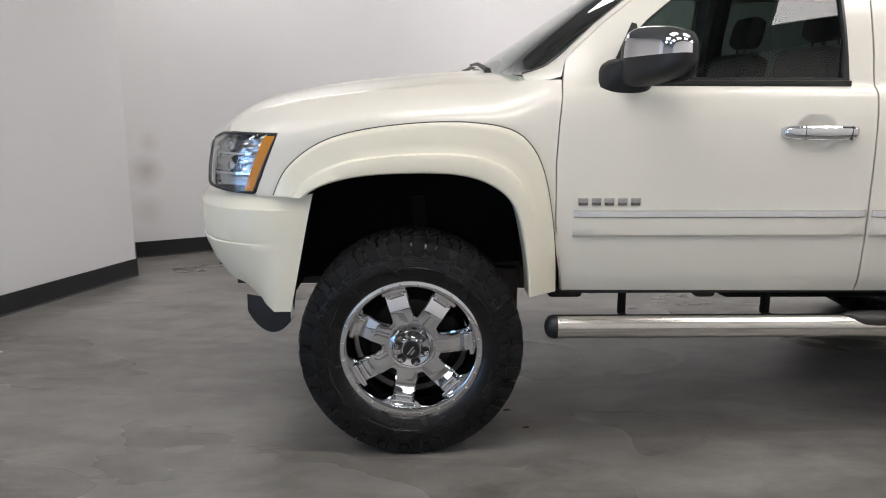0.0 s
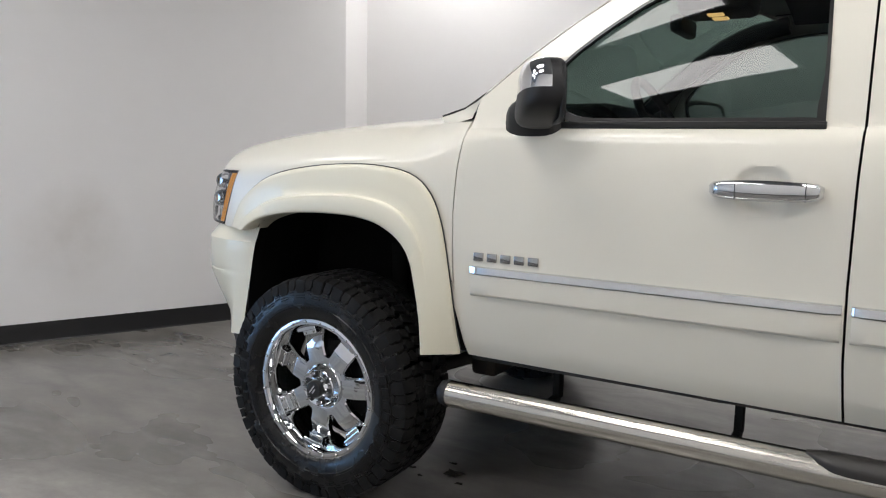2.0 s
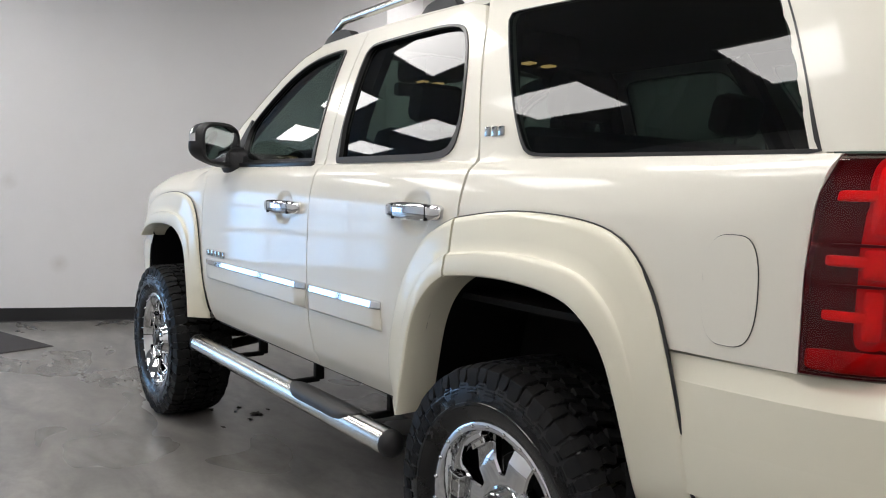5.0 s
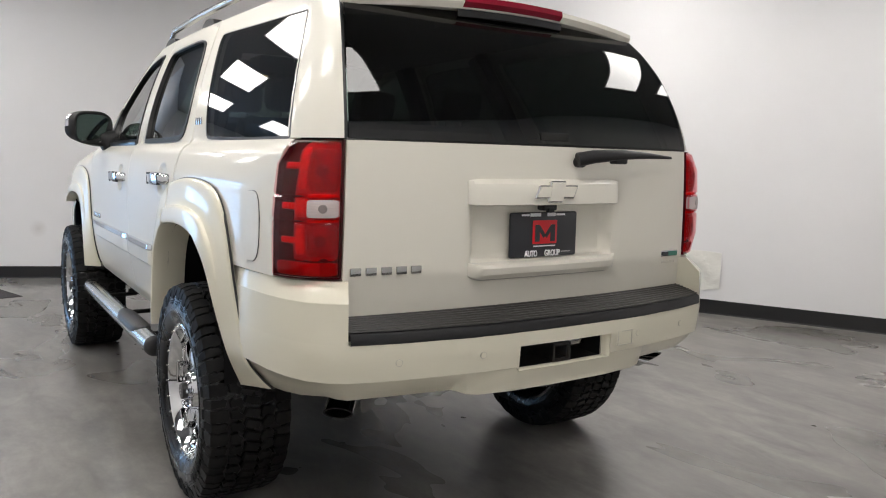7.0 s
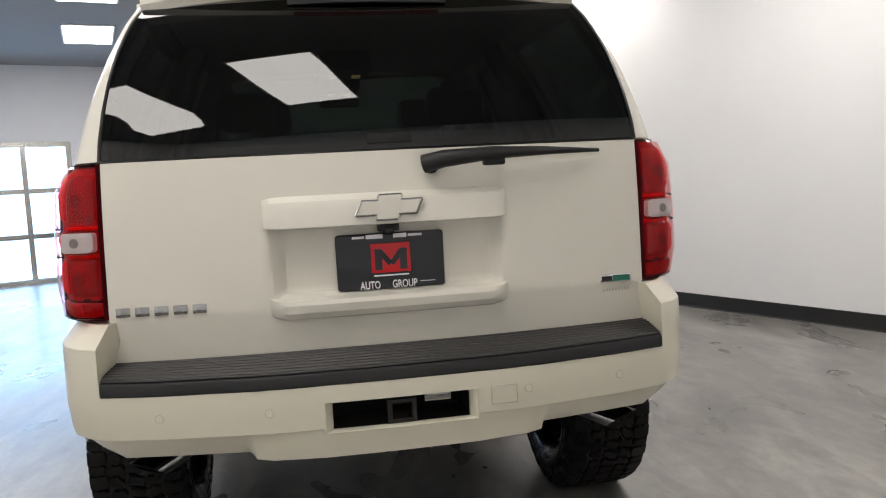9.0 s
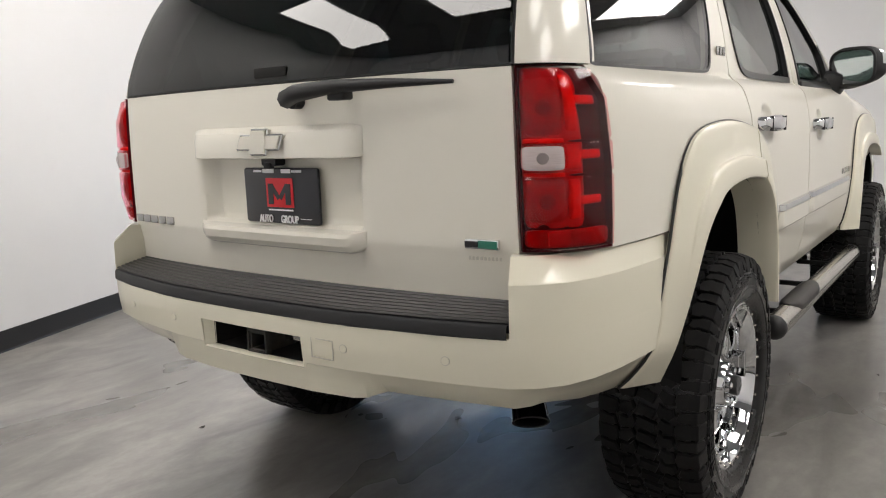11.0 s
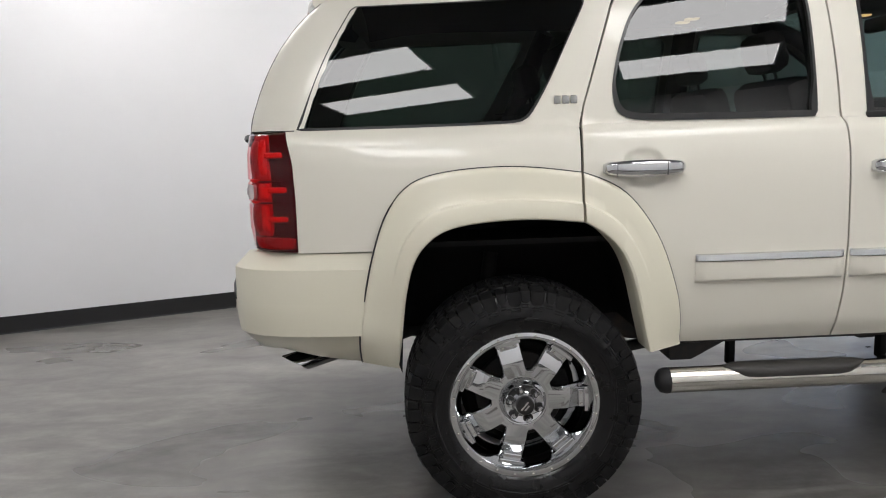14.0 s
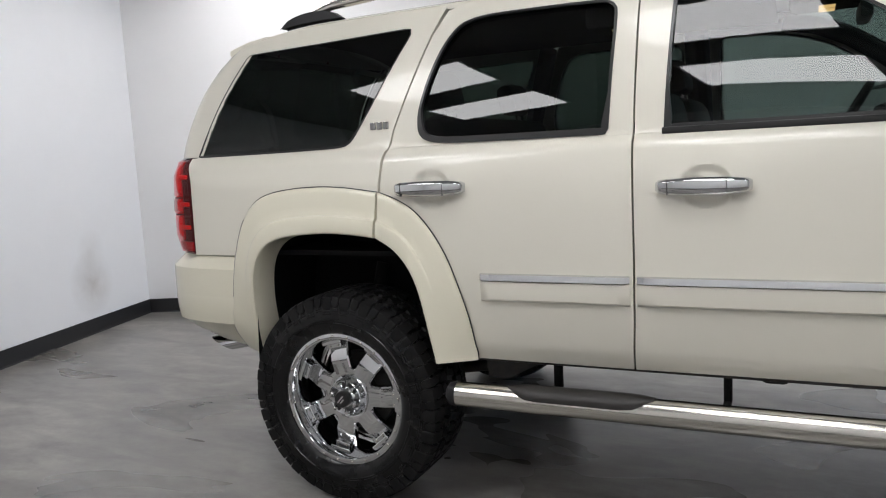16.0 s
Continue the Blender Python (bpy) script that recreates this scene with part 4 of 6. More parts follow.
for s in (-1, 1):
    bm = bmesh.new()
    y = s * 0.665
    tube(bm, [(1.35, y, 2.045), (1.45, y, 2.083), (2.0, y, 2.092), (2.7, y, 2.082), (3.1, y, 2.056), (3.2, y, 2.035)], [0.012, 0.018, 0.018, 0.018, 0.018, 0.012], 10)
    rail = part("roof_rail", bm, STEEL, suv, "silver and black roof rail")
    for x0, x1 in ((1.30, 1.55), (2.08, 2.30), (3.05, 3.36)):
        bm = bmesh.new()
        rows = []
        for i in range(9):
            f = i / 8
            x = x0 + (x1 - x0) * f
            hgt = 0.010 + 0.034 * math.sin(math.pi * min(1, f * 1.0)) ** 0.6 if 0 < f < 1 else 0.004
            zb = roof_point(x, 0.86).z - 0.01
            rows.append([(x, y - 0.028, zb), (x, y - 0.022, zb + hgt), (x, y + 0.022, zb + hgt), (x, y + 0.028, zb)])
        grid(bm, rows)
        part("rail_foot", bm, PLASTIC, rail, "black plastic rail foot", 40)


# ---- liftgate ----
def gate_x(y, z):
    x, w = rear_edge(z)
    k = min(1.0, abs(y) / w)
    x += 0.052 * (1 - k ** 2.2)
    # the skin turns in below the plate's ledge
    x -= 0.16 * max(0.0, 1.012 - z)
    return x


def recess(y, z):
    a = max(0.0, 1 - max(0.0, (abs(y) - 0.30)) / 0.03)
    b = max(0.0, min(1.0, (z - 1.03) / 0.02)) * max(0.0, min(1.0, (1.25 - z) / 0.01))
    return 0.046 * a * b


bm = bmesh.new()
rows = []
for z in np.linspace(0.878, 1.437, 57):
    w = rear_edge(max(z, 0.98))[1] - 0.008
    rows.append([Vector((gate_x(y, z) - recess(y, z), y, z)) for y in np.linspace(-w, w, 91)])
grid(bm, rows)
lip(bm, (-0.03, 0, 0))
gate = part("liftgate", bm, PAINT, suv, "cream liftgate with a recessed plate pocket", 35)

bm = bmesh.new()
rows = []
for z in np.linspace(1.442, 1.925, 25):
    w = rear_edge(z)[1] - 0.012
    rows.append([Vector((gate_x(y, z) + 0.003, y, z)) for y in np.linspace(-w, w, 41)])
grid(bm, rows)
part("rear_window", bm, REARGLASS, gate, "dark tinted rear window", 60)
bm = bmesh.new()
for s in (-1, 1):
    tube(bm, [(rear_edge(z)[0] - 0.006, s * (rear_edge(z)[1] - 0.006), z) for z in np.linspace(1.44, 1.93, 12)], 0.007, 6)
tube(bm, [(gate_x(y, 1.4395) - 0.004, y, 1.4395) for y in np.linspace(-0.76, 0.76, 25)], 0.006, 6)
part("window_seal", bm, TRIM, gate, "black rear window seal")


def bar_on_gate(name, y0, y1, zs_outs, material, label, droop=0.0, n=40):
    """A moulding across the gate: (z, how far out) from bottom to top."""
    bm = bmesh.new()
    rows = []
    for i in range(n + 1):
        f = i / n
        y = y0 + (y1 - y0) * f
        e = min(1.0, min(f, 1 - f) * 14 + 0.0) ** 0.5
        rows.append([Vector((gate_x(y, z) + 0.002 + o * e, y, z + (1 - e) * 0.015 * (0.5 - j / (len(zs_outs) - 1)) + droop * (1 - e))) for j, (z, o) in enumerate(zs_outs)])
    grid(bm, rows)
    lip(bm, (-0.045, 0, 0))
    return part(name, bm, material, gate, label, 24)


bar_on_gate("gate_grip", -0.342, 0.342, [(1.231, 0.0), (1.233, 0.026), (1.236, 0.031), (1.285, 0.030), (1.306, 0.022), (1.318, 0.008), (1.322, 0.0)], PAINT, "cream grip moulding over the plate")
bar_on_gate("gate_moulding", -0.338, 0.338, [(0.978, 0.002), (0.984, 0.018), (1.0, 0.028), (1.022, 0.030), (1.034, 0.026), (1.038, 0.0)], PAINT, "cream moulding under the plate", 0.012)


def gate_box(name, y0, y1, z0, z1, out0, out1, material, label="", bevel=0.002, parent=None):
    bm = bmesh.new()
    x = gate_x((y0 + y1) / 2, (z0 + z1) / 2)
    box(bm, (x + out0, y0, z0), (x + out1, y1, z1), bevel)
    return part(name, bm, material, parent or gate, label, 30)


# plain cross-shaped emblem on the grip
bm = bmesh.new()
x = gate_x(0, 1.28) + 0.026
for pts in ([(-0.088, 1.262), (-0.030, 1.262), (0.030, 1.262), (0.074, 1.262), (0.090, 1.296), (0.034, 1.296), (-0.026, 1.296), (-0.070, 1.296)],
            [(-0.034, 1.248), (0.024, 1.248), (0.036, 1.311), (-0.024, 1.311)]):
    front = [bm.verts.new((x + 0.020 + (0.002 if len(pts) == 4 else 0), y, z)) for y, z in pts]
    back = [bm.verts.new((x, y * 1.06, z + (0.003 if z > 1.28 else -0.003))) for y, z in pts]
    bm.faces.new(front)
    for i in range(len(pts)):
        j = (i + 1) % len(pts)
        bm.faces.new((front[i], front[j], back[j], back[i]))
bm.faces.ensure_lookup_table()
part("emblem", bm, PAINT, gate, "cream cross-shaped emblem with chrome edge", 20)
bm = bmesh.new()
for pts in ([(-0.088, 1.262), (0.074, 1.262), (0.090, 1.296), (-0.070, 1.296)], [(-0.034, 1.248), (0.024, 1.248), (0.036, 1.311), (-0.024, 1.311)]):
    ring = [Vector((x + 0.013, y * 1.05, z + (0.0025 if z > 1.28 else -0.0025))) for y, z in pts]
    for a, b in zip(ring, ring[1:] + ring[:1]):
        tube(bm, [a, b], 0.0038, 6)
part("emblem_edge", bm, CHROME, gate, "chrome emblem edge")
bm = bmesh.new()
x = gate_x(0, 1.22)
box(bm, (x - 0.03, -0.03, 1.212), (x + 0.012, 0.03, 1.236), 0.006)
box(bm, (x + 0.0, -0.014, 1.205), (x + 0.018, 0.014, 1.222), 0.004)
part("reversing_camera", bm, PLASTIC, gate, "black reversing camera")

# dealer plate in its frame
xp = gate_x(0, 1.12) - 0.036
bm = bmesh.new()
box(bm, (xp, -0.150, 1.045), (xp + 0.014, 0.158, 1.205), 0.008)
plate = part("number_plate", bm, PLATEM, gate, "black dealer plate with a red square", 30)
bm = bmesh.new()
box(bm, (xp + 0.0141, -0.052, 1.092), (xp + 0.0165, 0.060, 1.176), 0.0015)
part("plate_square", bm, PLATERED, plate, "red square", 30)
bm = bmesh.new()
for y0, y1, z0, z1 in ((-0.042, -0.021, 1.100, 1.160), (0.029, 0.050, 1.100, 1.160)):
    box(bm, (xp + 0.0165, y0, z0), (xp + 0.0180, y1, z1))
for k in (-1, 1):
    vs = [bm.verts.new((xp + 0.0178, 0.004 + k * a, z)) for a, z in ((0.026, 1.160), (0.044, 1.160), (0.008, 1.112), (-0.004, 1.122))]
    bm.faces.new(vs)
part("plate_mark", bm, PLATEM, plate, "dark mark on the red square", 0)
for a, b, z0, z1 in ((-0.103, -0.068, 1.192, 1.199), (-0.064, -0.016, 1.190, 1.202), (0.014, 0.052, 1.190, 1.202), (0.056, 0.096, 1.192, 1.199), (-0.046, 0.054, 1.082, 1.086), (0.084, 0.128, 1.060, 1.0615)):
    bm = bmesh.new()
    box(bm, (xp + 0.0141, a, z0), (xp + 0.0158, b, z1))
    part("plate_bar", bm, WHITEM, plate, "small white bar", 0)


def letters(text, size, m, material, parent, name, depth=0.0012):
    curve = bpy.data.curves.new(name, "FONT")
    curve.offset = 0.0006
    curve.body, curve.size, curve.extrude, curve.align_x, curve.align_y = text, size, depth, "CENTER", "CENTER"
    ob = new(name, curve)
    dg = bpy.context.evaluated_depsgraph_get()
    me = bpy.data.meshes.new_from_object(ob.evaluated_get(dg))
    bpy.data.objects.remove(ob)
    me.materials.clear()
    me.materials.append(material)
    me.transform(m)
    ob = new(name, me)
    ob.parent = parent
    return ob


for text, y, wide in (("AUTO", -0.058, 0.66), ("GROUP", 0.040, 0.68)):
    letters(text, 0.031, Matrix.Translation((xp + 0.0165, y, 1.057)) @ pose(0, 0, 0, 90, 0, 90) @ Matrix.Diagonal((wide, 1, 1, 1)), WHITEM, plate, "lettering")
bm = bmesh.new()
w = 0.256 / 5
for i in range(5):
    y = -0.752 + i * w
    xx = gate_x(y + 0.02, 1.03)
    box(bm, (xx - 0.002, y, 1.017), (xx + 0.006, y + w * 0.72, 1.042), 0.0015)
part("badge", bm, BADGEM, gate, "five small chrome badge bars", 30)
gate_box("badge_plate", 0.632, 0.728, 1.012, 1.036, -0.004, 0.006, CHROME, "silver and green badge")
gate_box("badge_inlay", 0.672, 0.724, 1.015, 1.033, 0.002, 0.0105, GREEN, "green badge inlay", 0.0)
gate_box("badge_inlay", 0.636, 0.668, 1.017, 1.031, 0.002, 0.0085, PLASTIC, "", 0.0)
for i in range(9):
    gate_box("badge_ghost", 0.640 + 0.0102 * i, 0.6465 + 0.0102 * i, 0.984, 0.993, -0.002, 0.0008, GHOSTM, "", 0.0)
gate_box("sticker", -0.045, 0.080, 1.456, 1.484, 0.0, 0.009, LINING, "grey sticker on the glass", 0.003)

# rear wiper, parked across the foot of the glass
bm = bmesh.new()
x = gate_x(0.12, 1.39)
tube(bm, [(x + 0.028, 0.105, 1.392), (x + 0.05, 0.16, 1.404), (gate_x(0.3, 1.41) + 0.06, 0.30, 1.414), (gate_x(0.45, 1.41) + 0.04, 0.46, 1.414), (gate_x(0.62, 1.41) + 0.026, 0.63, 1.409)], [0.026, 0.024, 0.018, 0.012, 0.005], 8)
box(bm, (x + 0.012, 0.275, 1.380), (x + 0.05, 0.335, 1.408), 0.006)
part("rear_wiper", bm, PLASTIC, gate, "black rear wiper arm", 50)
bm = bmesh.new()
tube(bm, [(x - 0.01, 0.128, 1.384), (x + 0.03, 0.128, 1.384)], 0.019, 16)
part("wiper_pivot", bm, PLASTIC, gate, "black wiper pivot", 50)

# roof spoiler over the glass
def spoiler_row(y):
    k = abs(y) / 0.668
    tip = 3.745 - 0.075 * k ** 2
    z = 1.962 - 0.034 * k ** 2
    top = 2.02 - 0.055 * k ** 2
    return [Vector(p) for p in ((3.46, y, top), (3.56, y, top - 0.012), (tip - 0.03, y, z + 0.004), (tip, y, z - 0.006), (tip + 0.002, y, z - 0.022), (tip - 0.012, y, z - 0.042), (tip - 0.06, y, z - 0.046), (3.57 - 0.05 * k, y, z - 0.052))]


bm = bmesh.new()
ys = np.linspace(-0.668, 0.668, 41)
rows = [spoiler_row(y) for y in ys]
grid(bm, rows)
for end in (rows[0], rows[-1]):
    bm.faces.new([bm.verts.new(p) for p in end])
spoiler = part("roof_spoiler", bm, PAINT, gate, "cream roof spoiler", 30)
bm = bmesh.new()
rows = []
for y in np.linspace(-0.225, 0.225, 21):
    r = spoiler_row(y)
    rows.append([r[3] + Vector((0.004, 0, 0.004)), r[4] + Vector((0.006, 0, 0.0)), r[5] + Vector((0.004, 0, 0.004))])
grid(bm, rows)
lip(bm, (-0.02, 0, 0))
part("brake_light", bm, BRAKELENS, gate, "dark red third brake light", 40)
bm = bmesh.new()
rows = []
for y in np.linspace(-0.24, 0.24, 21):
    r = spoiler_row(y)
    rows.append([r[5] + Vector((-0.004, 0, -0.002)), r[5] + Vector((-0.004, 0, -0.026)), r[7] + Vector((0.02, 0, -0.04)), r[7] + Vector((0, 0, -0.01))])
grid(bm, rows)
part("washer_housing", bm, PLASTIC, gate, "black housing under the spoiler", 40)


# ---- rear bumper ----
REAR_PATH = [(3.44, 0.965), (3.485, 0.963), (3.54, 0.961), (3.60, 0.956), (3.72, 0.944), (3.82, 0.922), (3.90, 0.890), (3.955, 0.845), (3.992, 0.79), (4.012, 0.72), (4.032, 0.638), (4.055, 0.50), (4.066, 0.43), (4.0685, 0.412), (4.0705, 0.40), (4.078, 0.353), (4.0855, 0.216), (4.086, 0.208), (4.090, 0.0)]


def normals(path):
    out = []
    for i, p in enumerate(path):
        a, b = Vector(path[max(i - 1, 0)]), Vector(path[min(i + 1, len(path) - 1)])
        d = (b - a).normalized()
        n = Vector((d.y, -d.x))
        out.append(n)
    return out


def both_sides(path):
    left = [(x, -y) for x, y in path]
    return left + [(x, y) for x, y in path[-2::-1]]


def fine_path(path, n=3):
    out = []
    for a, b in zip(path, path[1:]):
        for k in range(n):
            t = k / n
            out.append((a[0] + (b[0] - a[0]) * t, a[1] + (b[1] - a[1]) * t))
    return out + [path[-1]]


full = both_sides(REAR_PATH)
nrm = [Vector((abs(n.x), math.copysign(abs(n.y), p[1]) if abs(p[1]) > 0.05 else 0.0)) for n, p in zip(normals(full), full)]


def low_edge(x, y):
    a = abs(y)
    if a > 0.88:
        return 0.570 + 0.052 * min(1, max(0.0, (x - 3.53) / 0.36)) ** 1.3
    if a > 0.42:
        return 0.622 + 0.006 * min(1.0, (0.88 - a) / 0.2)
    if a > 0.32:
        return 0.628 - 0.014 * (0.42 - a) / 0.10
    return 0.614


bm = bmesh.new()
rows = []
for p, n in zip(full, nrm):
    zl = low_edge(*p)
    cx = 1.0 if abs(p[1]) > 0.42 else (0.62 if abs(p[1]) > 0.405 else 0.30)
    turn = min(1.0, max(0.0, (abs(p[1]) - 0.80) / 0.12))
    tuck = 1.0 + 0.62 * turn
    zz = [zl, zl + 0.008, 0.5 * zl + 0.35, 0.697, 0.7005, 0.735, 0.765, 0.80, 0.822]
    dd = [-0.075 * tuck * cx, -0.066 * tuck * cx, -0.036 * tuck * cx, -0.011 * cx, 0.000, 0.004, 0.007, 0.009, 0.008]
    if abs(p[1]) < 0.21:
        zz = [zl, zl + 0.02, 0.655, 0.684, 0.687, 0.73, 0.772, 0.80, 0.822]
    rows.append([Vector((p[0] + n.x * d, p[1] + n.y * d, z)) for z, d in zip(zz, dd)])
vs = grid(bm, rows)
gone = [f for f in bm.faces if all(abs(v.co.y) < 0.2115 and 0.6865 < v.co.z < 0.775 for v in f.verts)]
bmesh.ops.delete(bm, geom=gone, context="FACES")
lip(bm, (-0.05, 0, 0))
rear_bumper = part("rear_bumper", bm, FLARE, suv, "cream rear bumper with hitch opening and sensors", 32)
# raised corners beside the lamps
for s in (-1, 1):
    bm = bmesh.new()
    rows = []
    idx = [i for i, p in enumerate(full) if p[1] * s > 0.775]
    for i in idx:
        p, n = full[i], nrm[i]
        back = min(1.0, max(0.0, (p[0] - 3.70) / 0.2))
        flush = -max(0.004, abs(p[1]) - half(min(p[0], 3.86), 1.0) + 0.004)
        top = flush + (-0.052 - flush) * back
        rows.append([Vector((p[0] + n.x * d, p[1] + n.y * d, z)) for z, d in ((0.820, 0.008), (0.88, 0.008), (0.946, 0.006), (0.950, 0.004), (1.003, top), (1.005, top - 0.03 - 0.09 * back))])
    ends = sorted(rows, key=lambda r: abs(r[0].y))
    grid(bm, rows)
    inner = ends[0]
    bm.faces.new([bm.verts.new(p) for p in inner] + [bm.verts.new((3.88, inner[0].y, 0.82))])
    part("bumper_corner", bm, FLARE, rear_bumper, "cream bumper corner", 24)
# tread pad
bm = bmesh.new()
rows = []
for y in np.linspace(-0.7895, 0.7895, 61):
    xo = curve_at(abs(y), [0, 0.2, 0.353, 0.5, 0.638, 0.72, 0.79], [4.098, 4.094, 4.086, 4.064, 4.042, 4.022, 4.004])
    xi = gate_x(y, 0.90) - 0.03
    prof = [(xo - 0.012, 0.852), (xo - 0.014, 0.859)]
    n = 9
    for k in range(n):
        f0, f1 = k / n, (k + 0.82) / n
        xa, xb = xo - 0.008 - f0 * (xo - 0.008 - xi), xo - 0.008 - f1 * (xo - 0.008 - xi)
        zz = 0.860 + 0.030 * f0
        prof += [(xa, zz), (xa - 0.0025, zz + 0.0035), (xb + 0.0025, zz + 0.0035), (xb, zz)]
    rows.append([Vector((x, y, z)) for x, z in prof])
grid(bm, rows)
part("step_pad", bm, GREYPAD, rear_bumper, "ribbed dark grey step pad", 30)
bm = bmesh.new()
rows = []
for y in np.linspace(-0.7895, 0.7895, 61):
    xo = curve_at(abs(y), [0, 0.2, 0.353, 0.5, 0.638, 0.72, 0.79], [4.098, 4.094, 4.086, 4.064, 4.042, 4.022, 4.004])
    rows.append([Vector((x, y, z)) for x, z in ((xo - 0.03, 0.819), (xo - 0.001, 0.819), (xo + 0.003, 0.824), (xo + 0.002, 0.848), (xo - 0.003, 0.855), (xo - 0.014, 0.857))])
grid(bm, rows)
part("pad_lip", bm, PLASTIC, rear_bumper, "smooth black pad lip", 40)
for y in (-0.638, -0.353, 0.353, 0.638):
    bm = bmesh.new()
    i = min(range(len(full)), key=lambda k: abs(full[k][1] - y) + (0 if full[k][0] > 3.9 else 9))
    p, n = full[i], nrm[i]
    a = Vector((p[0], p[1], 0.758)) + Vector((n.x, n.y, 0)) * 0.004
    d = Vector((n.x, n.y, 0))
    tube(bm, [a - d * 0.01, a + d * 0.0045], 0.0100, 16)
    sensor = part("parking_sensor", bm, FLARE, rear_bumper, "cream parking sensor", 30)
    bm = bmesh.new()
    tube(bm, [a - d * 0.01, a + d * 0.0035], 0.0118, 16)
    part("sensor_ring", bm, GHOSTM, sensor)
# tow-eye cover and hitch
bm = bmesh.new()
for a, b in (((4.089, 0.245, 0.722), (4.0915, 0.247, 0.775)), ((4.085, 0.318, 0.722), (4.0885, 0.320, 0.775)), ((4.087, 0.245, 0.722), (4.0905, 0.320, 0.724)), ((4.087, 0.245, 0.773), (4.0905, 0.320, 0.775))):
    box(bm, a, b)
part("tow_cover_joint", bm, GHOSTM, rear_bumper, "", 0)
bm = bmesh.new()
loops = []
for x, wide, z0, z1 in ((4.090, 0.2085, 0.687, 0.772), (4.085, 0.203, 0.6895, 0.7705), (4.076, 0.196, 0.6905, 0.7695), (4.062, 0.188, 0.690, 0.769)):
    loops.append([Vector((x - 0.004 * (abs(y) > 0.1), y, z)) for y, z in ((-wide, z0), (0, z0), (wide, z0), (wide, z1), (0, z1), (-wide, z1))])
scoop = bmesh.new()
grid(scoop, loops, True)
part("hitch_scoop", scoop, FLARE, rear_bumper, "cream bevelled surround of the hitch opening", 30)
for lo, hi in (((3.93, -0.19, 0.66), (3.94, 0.19, 0.80)), ((3.93, -0.19, 0.771), (4.061, 0.19, 0.778)), ((3.93, -0.19, 0.680), (4.061, 0.19, 0.689)), ((3.93, -0.196, 0.66), (4.061, -0.189, 0.775)), ((3.93, 0.189, 0.66), (4.061, 0.196, 0.775))):
    box(bm, lo, hi)
part("hitch_recess", bm, DARK, rear_bumper, "black hitch recess", 0)
hitch = bmesh.new()
for x0, x1, wide, z0, z1, thick in ((3.9, 4.060, 0.034, 0.694, 0.750, 0.007), (4.045, 4.066, 0.040, 0.688, 0.756, 0.007)):
    for lo, hi in (((x0, -wide, z0), (x1, thick - wide, z1)), ((x0, wide - thick, z0), (x1, wide, z1)), ((x0, thick - wide, z0), (x1, wide - thick, z0 + thick)), ((x0, thick - wide, z1 - thick), (x1, wide - thick, z1))):
        box(hitch, lo, hi, 0.0015)
part("tow_hitch", hitch, FRAMEM, rear_bumper, "black square tow hitch receiver", 30)
bm = bmesh.new()
box(bm, (4.00, 0.068, 0.728), (4.02, 0.145, 0.760), 0.003)
part("trailer_socket", bm, BADGEM, rear_bumper, "grey trailer socket cover", 30)

# ---- front bumper, lamps, chin ----
FRONT_PATH = [(-0.40, 0.998), (-0.47, 0.998), (-0.56, 0.990), (-0.65, 0.968), (-0.72, 0.930), (-0.785, 0.868), (-0.84, 0.78), (-0.885, 0.66), (-0.93, 0.47), (-0.955, 0.24), (-0.962, 0.0)]
ffull = both_sides(fine_path(FRONT_PATH, 2))
bm = bmesh.new()
rows = []
for i, p in enumerate(ffull):
    a, b = Vector(ffull[max(i - 1, 0)]), Vector(ffull[min(i + 1, len(ffull) - 1)])
    d = (b - a).normalized()
    n = Vector((-abs(d.y), math.copysign(abs(d.x), p[1])))
    w = min(1.0, max(0.0, (-0.47 - p[0]) / 0.28))
    chin = 0.562 + 0.045 * w
    prof = [(chin, -0.15 * w), (chin + 0.02, -0.125 * w), (0.65, -0.085 * w), (0.73, -0.035 * w), (0.80, -0.006 * w), (0.822, 0.0), (0.828, -0.004 * w), (0.835, 0.0), (0.90, 0.002), (0.960, 0.0), (0.966, -0.003), (1.018, -0.048 * (0.3 + 0.7 * w)), (1.022, -0.06 * (0.3 + 0.7 * w))]
    row = []
    for z, o in prof:
        x, y = p[0] + n.x * o, p[1] + n.y * o
        if x > -0.60:
            back = -0.500 + 0.097 * max(0, (z - 0.56)) / 0.46
            x = x + (back + 0.40) * (x + 0.60) / 0.20
        row.append(Vector((x, y, z)))
    rows.append(row)
grid(bm, rows)
lip(bm, (0.03, 0, 0))
front_bumper = part("front_bumper", bm, FLARE, suv, "cream front bumper", 22)
for s in (-1, 1):
    bm = bmesh.new()
    rows = []
    for f in np.linspace(0, 1, 13):
        x = -0.475 - 0.19 * f
        dz = 0.085 * math.sin(math.pi * min(1, f * 0.92 + 0.06)) ** 0.7
        yb = 0.975 - 0.10 * f
        rows.append([Vector((x, s * yb, 0.60)), Vector((x, s * (yb + 0.002), 0.545)), Vector((x - 0.005, s * (yb - 0.02), 0.535 - dz)), Vector((x, s * (yb - 0.10), 0.54 - dz))])
    grid(bm, rows)
    part("air_dam", bm, PLASTIC, front_bumper, "black plastic air dam", 50)
bm = bmesh.new()
box(bm, (-0.84, -0.60, 0.66), (-0.80, 0.60, 0.99))
box(bm, (-0.84, -0.52, 1.0), (-0.74, 0.52, 1.16), 0.02)
part("grille", bm, PLASTIC, suv, "black radiator grille", 40)
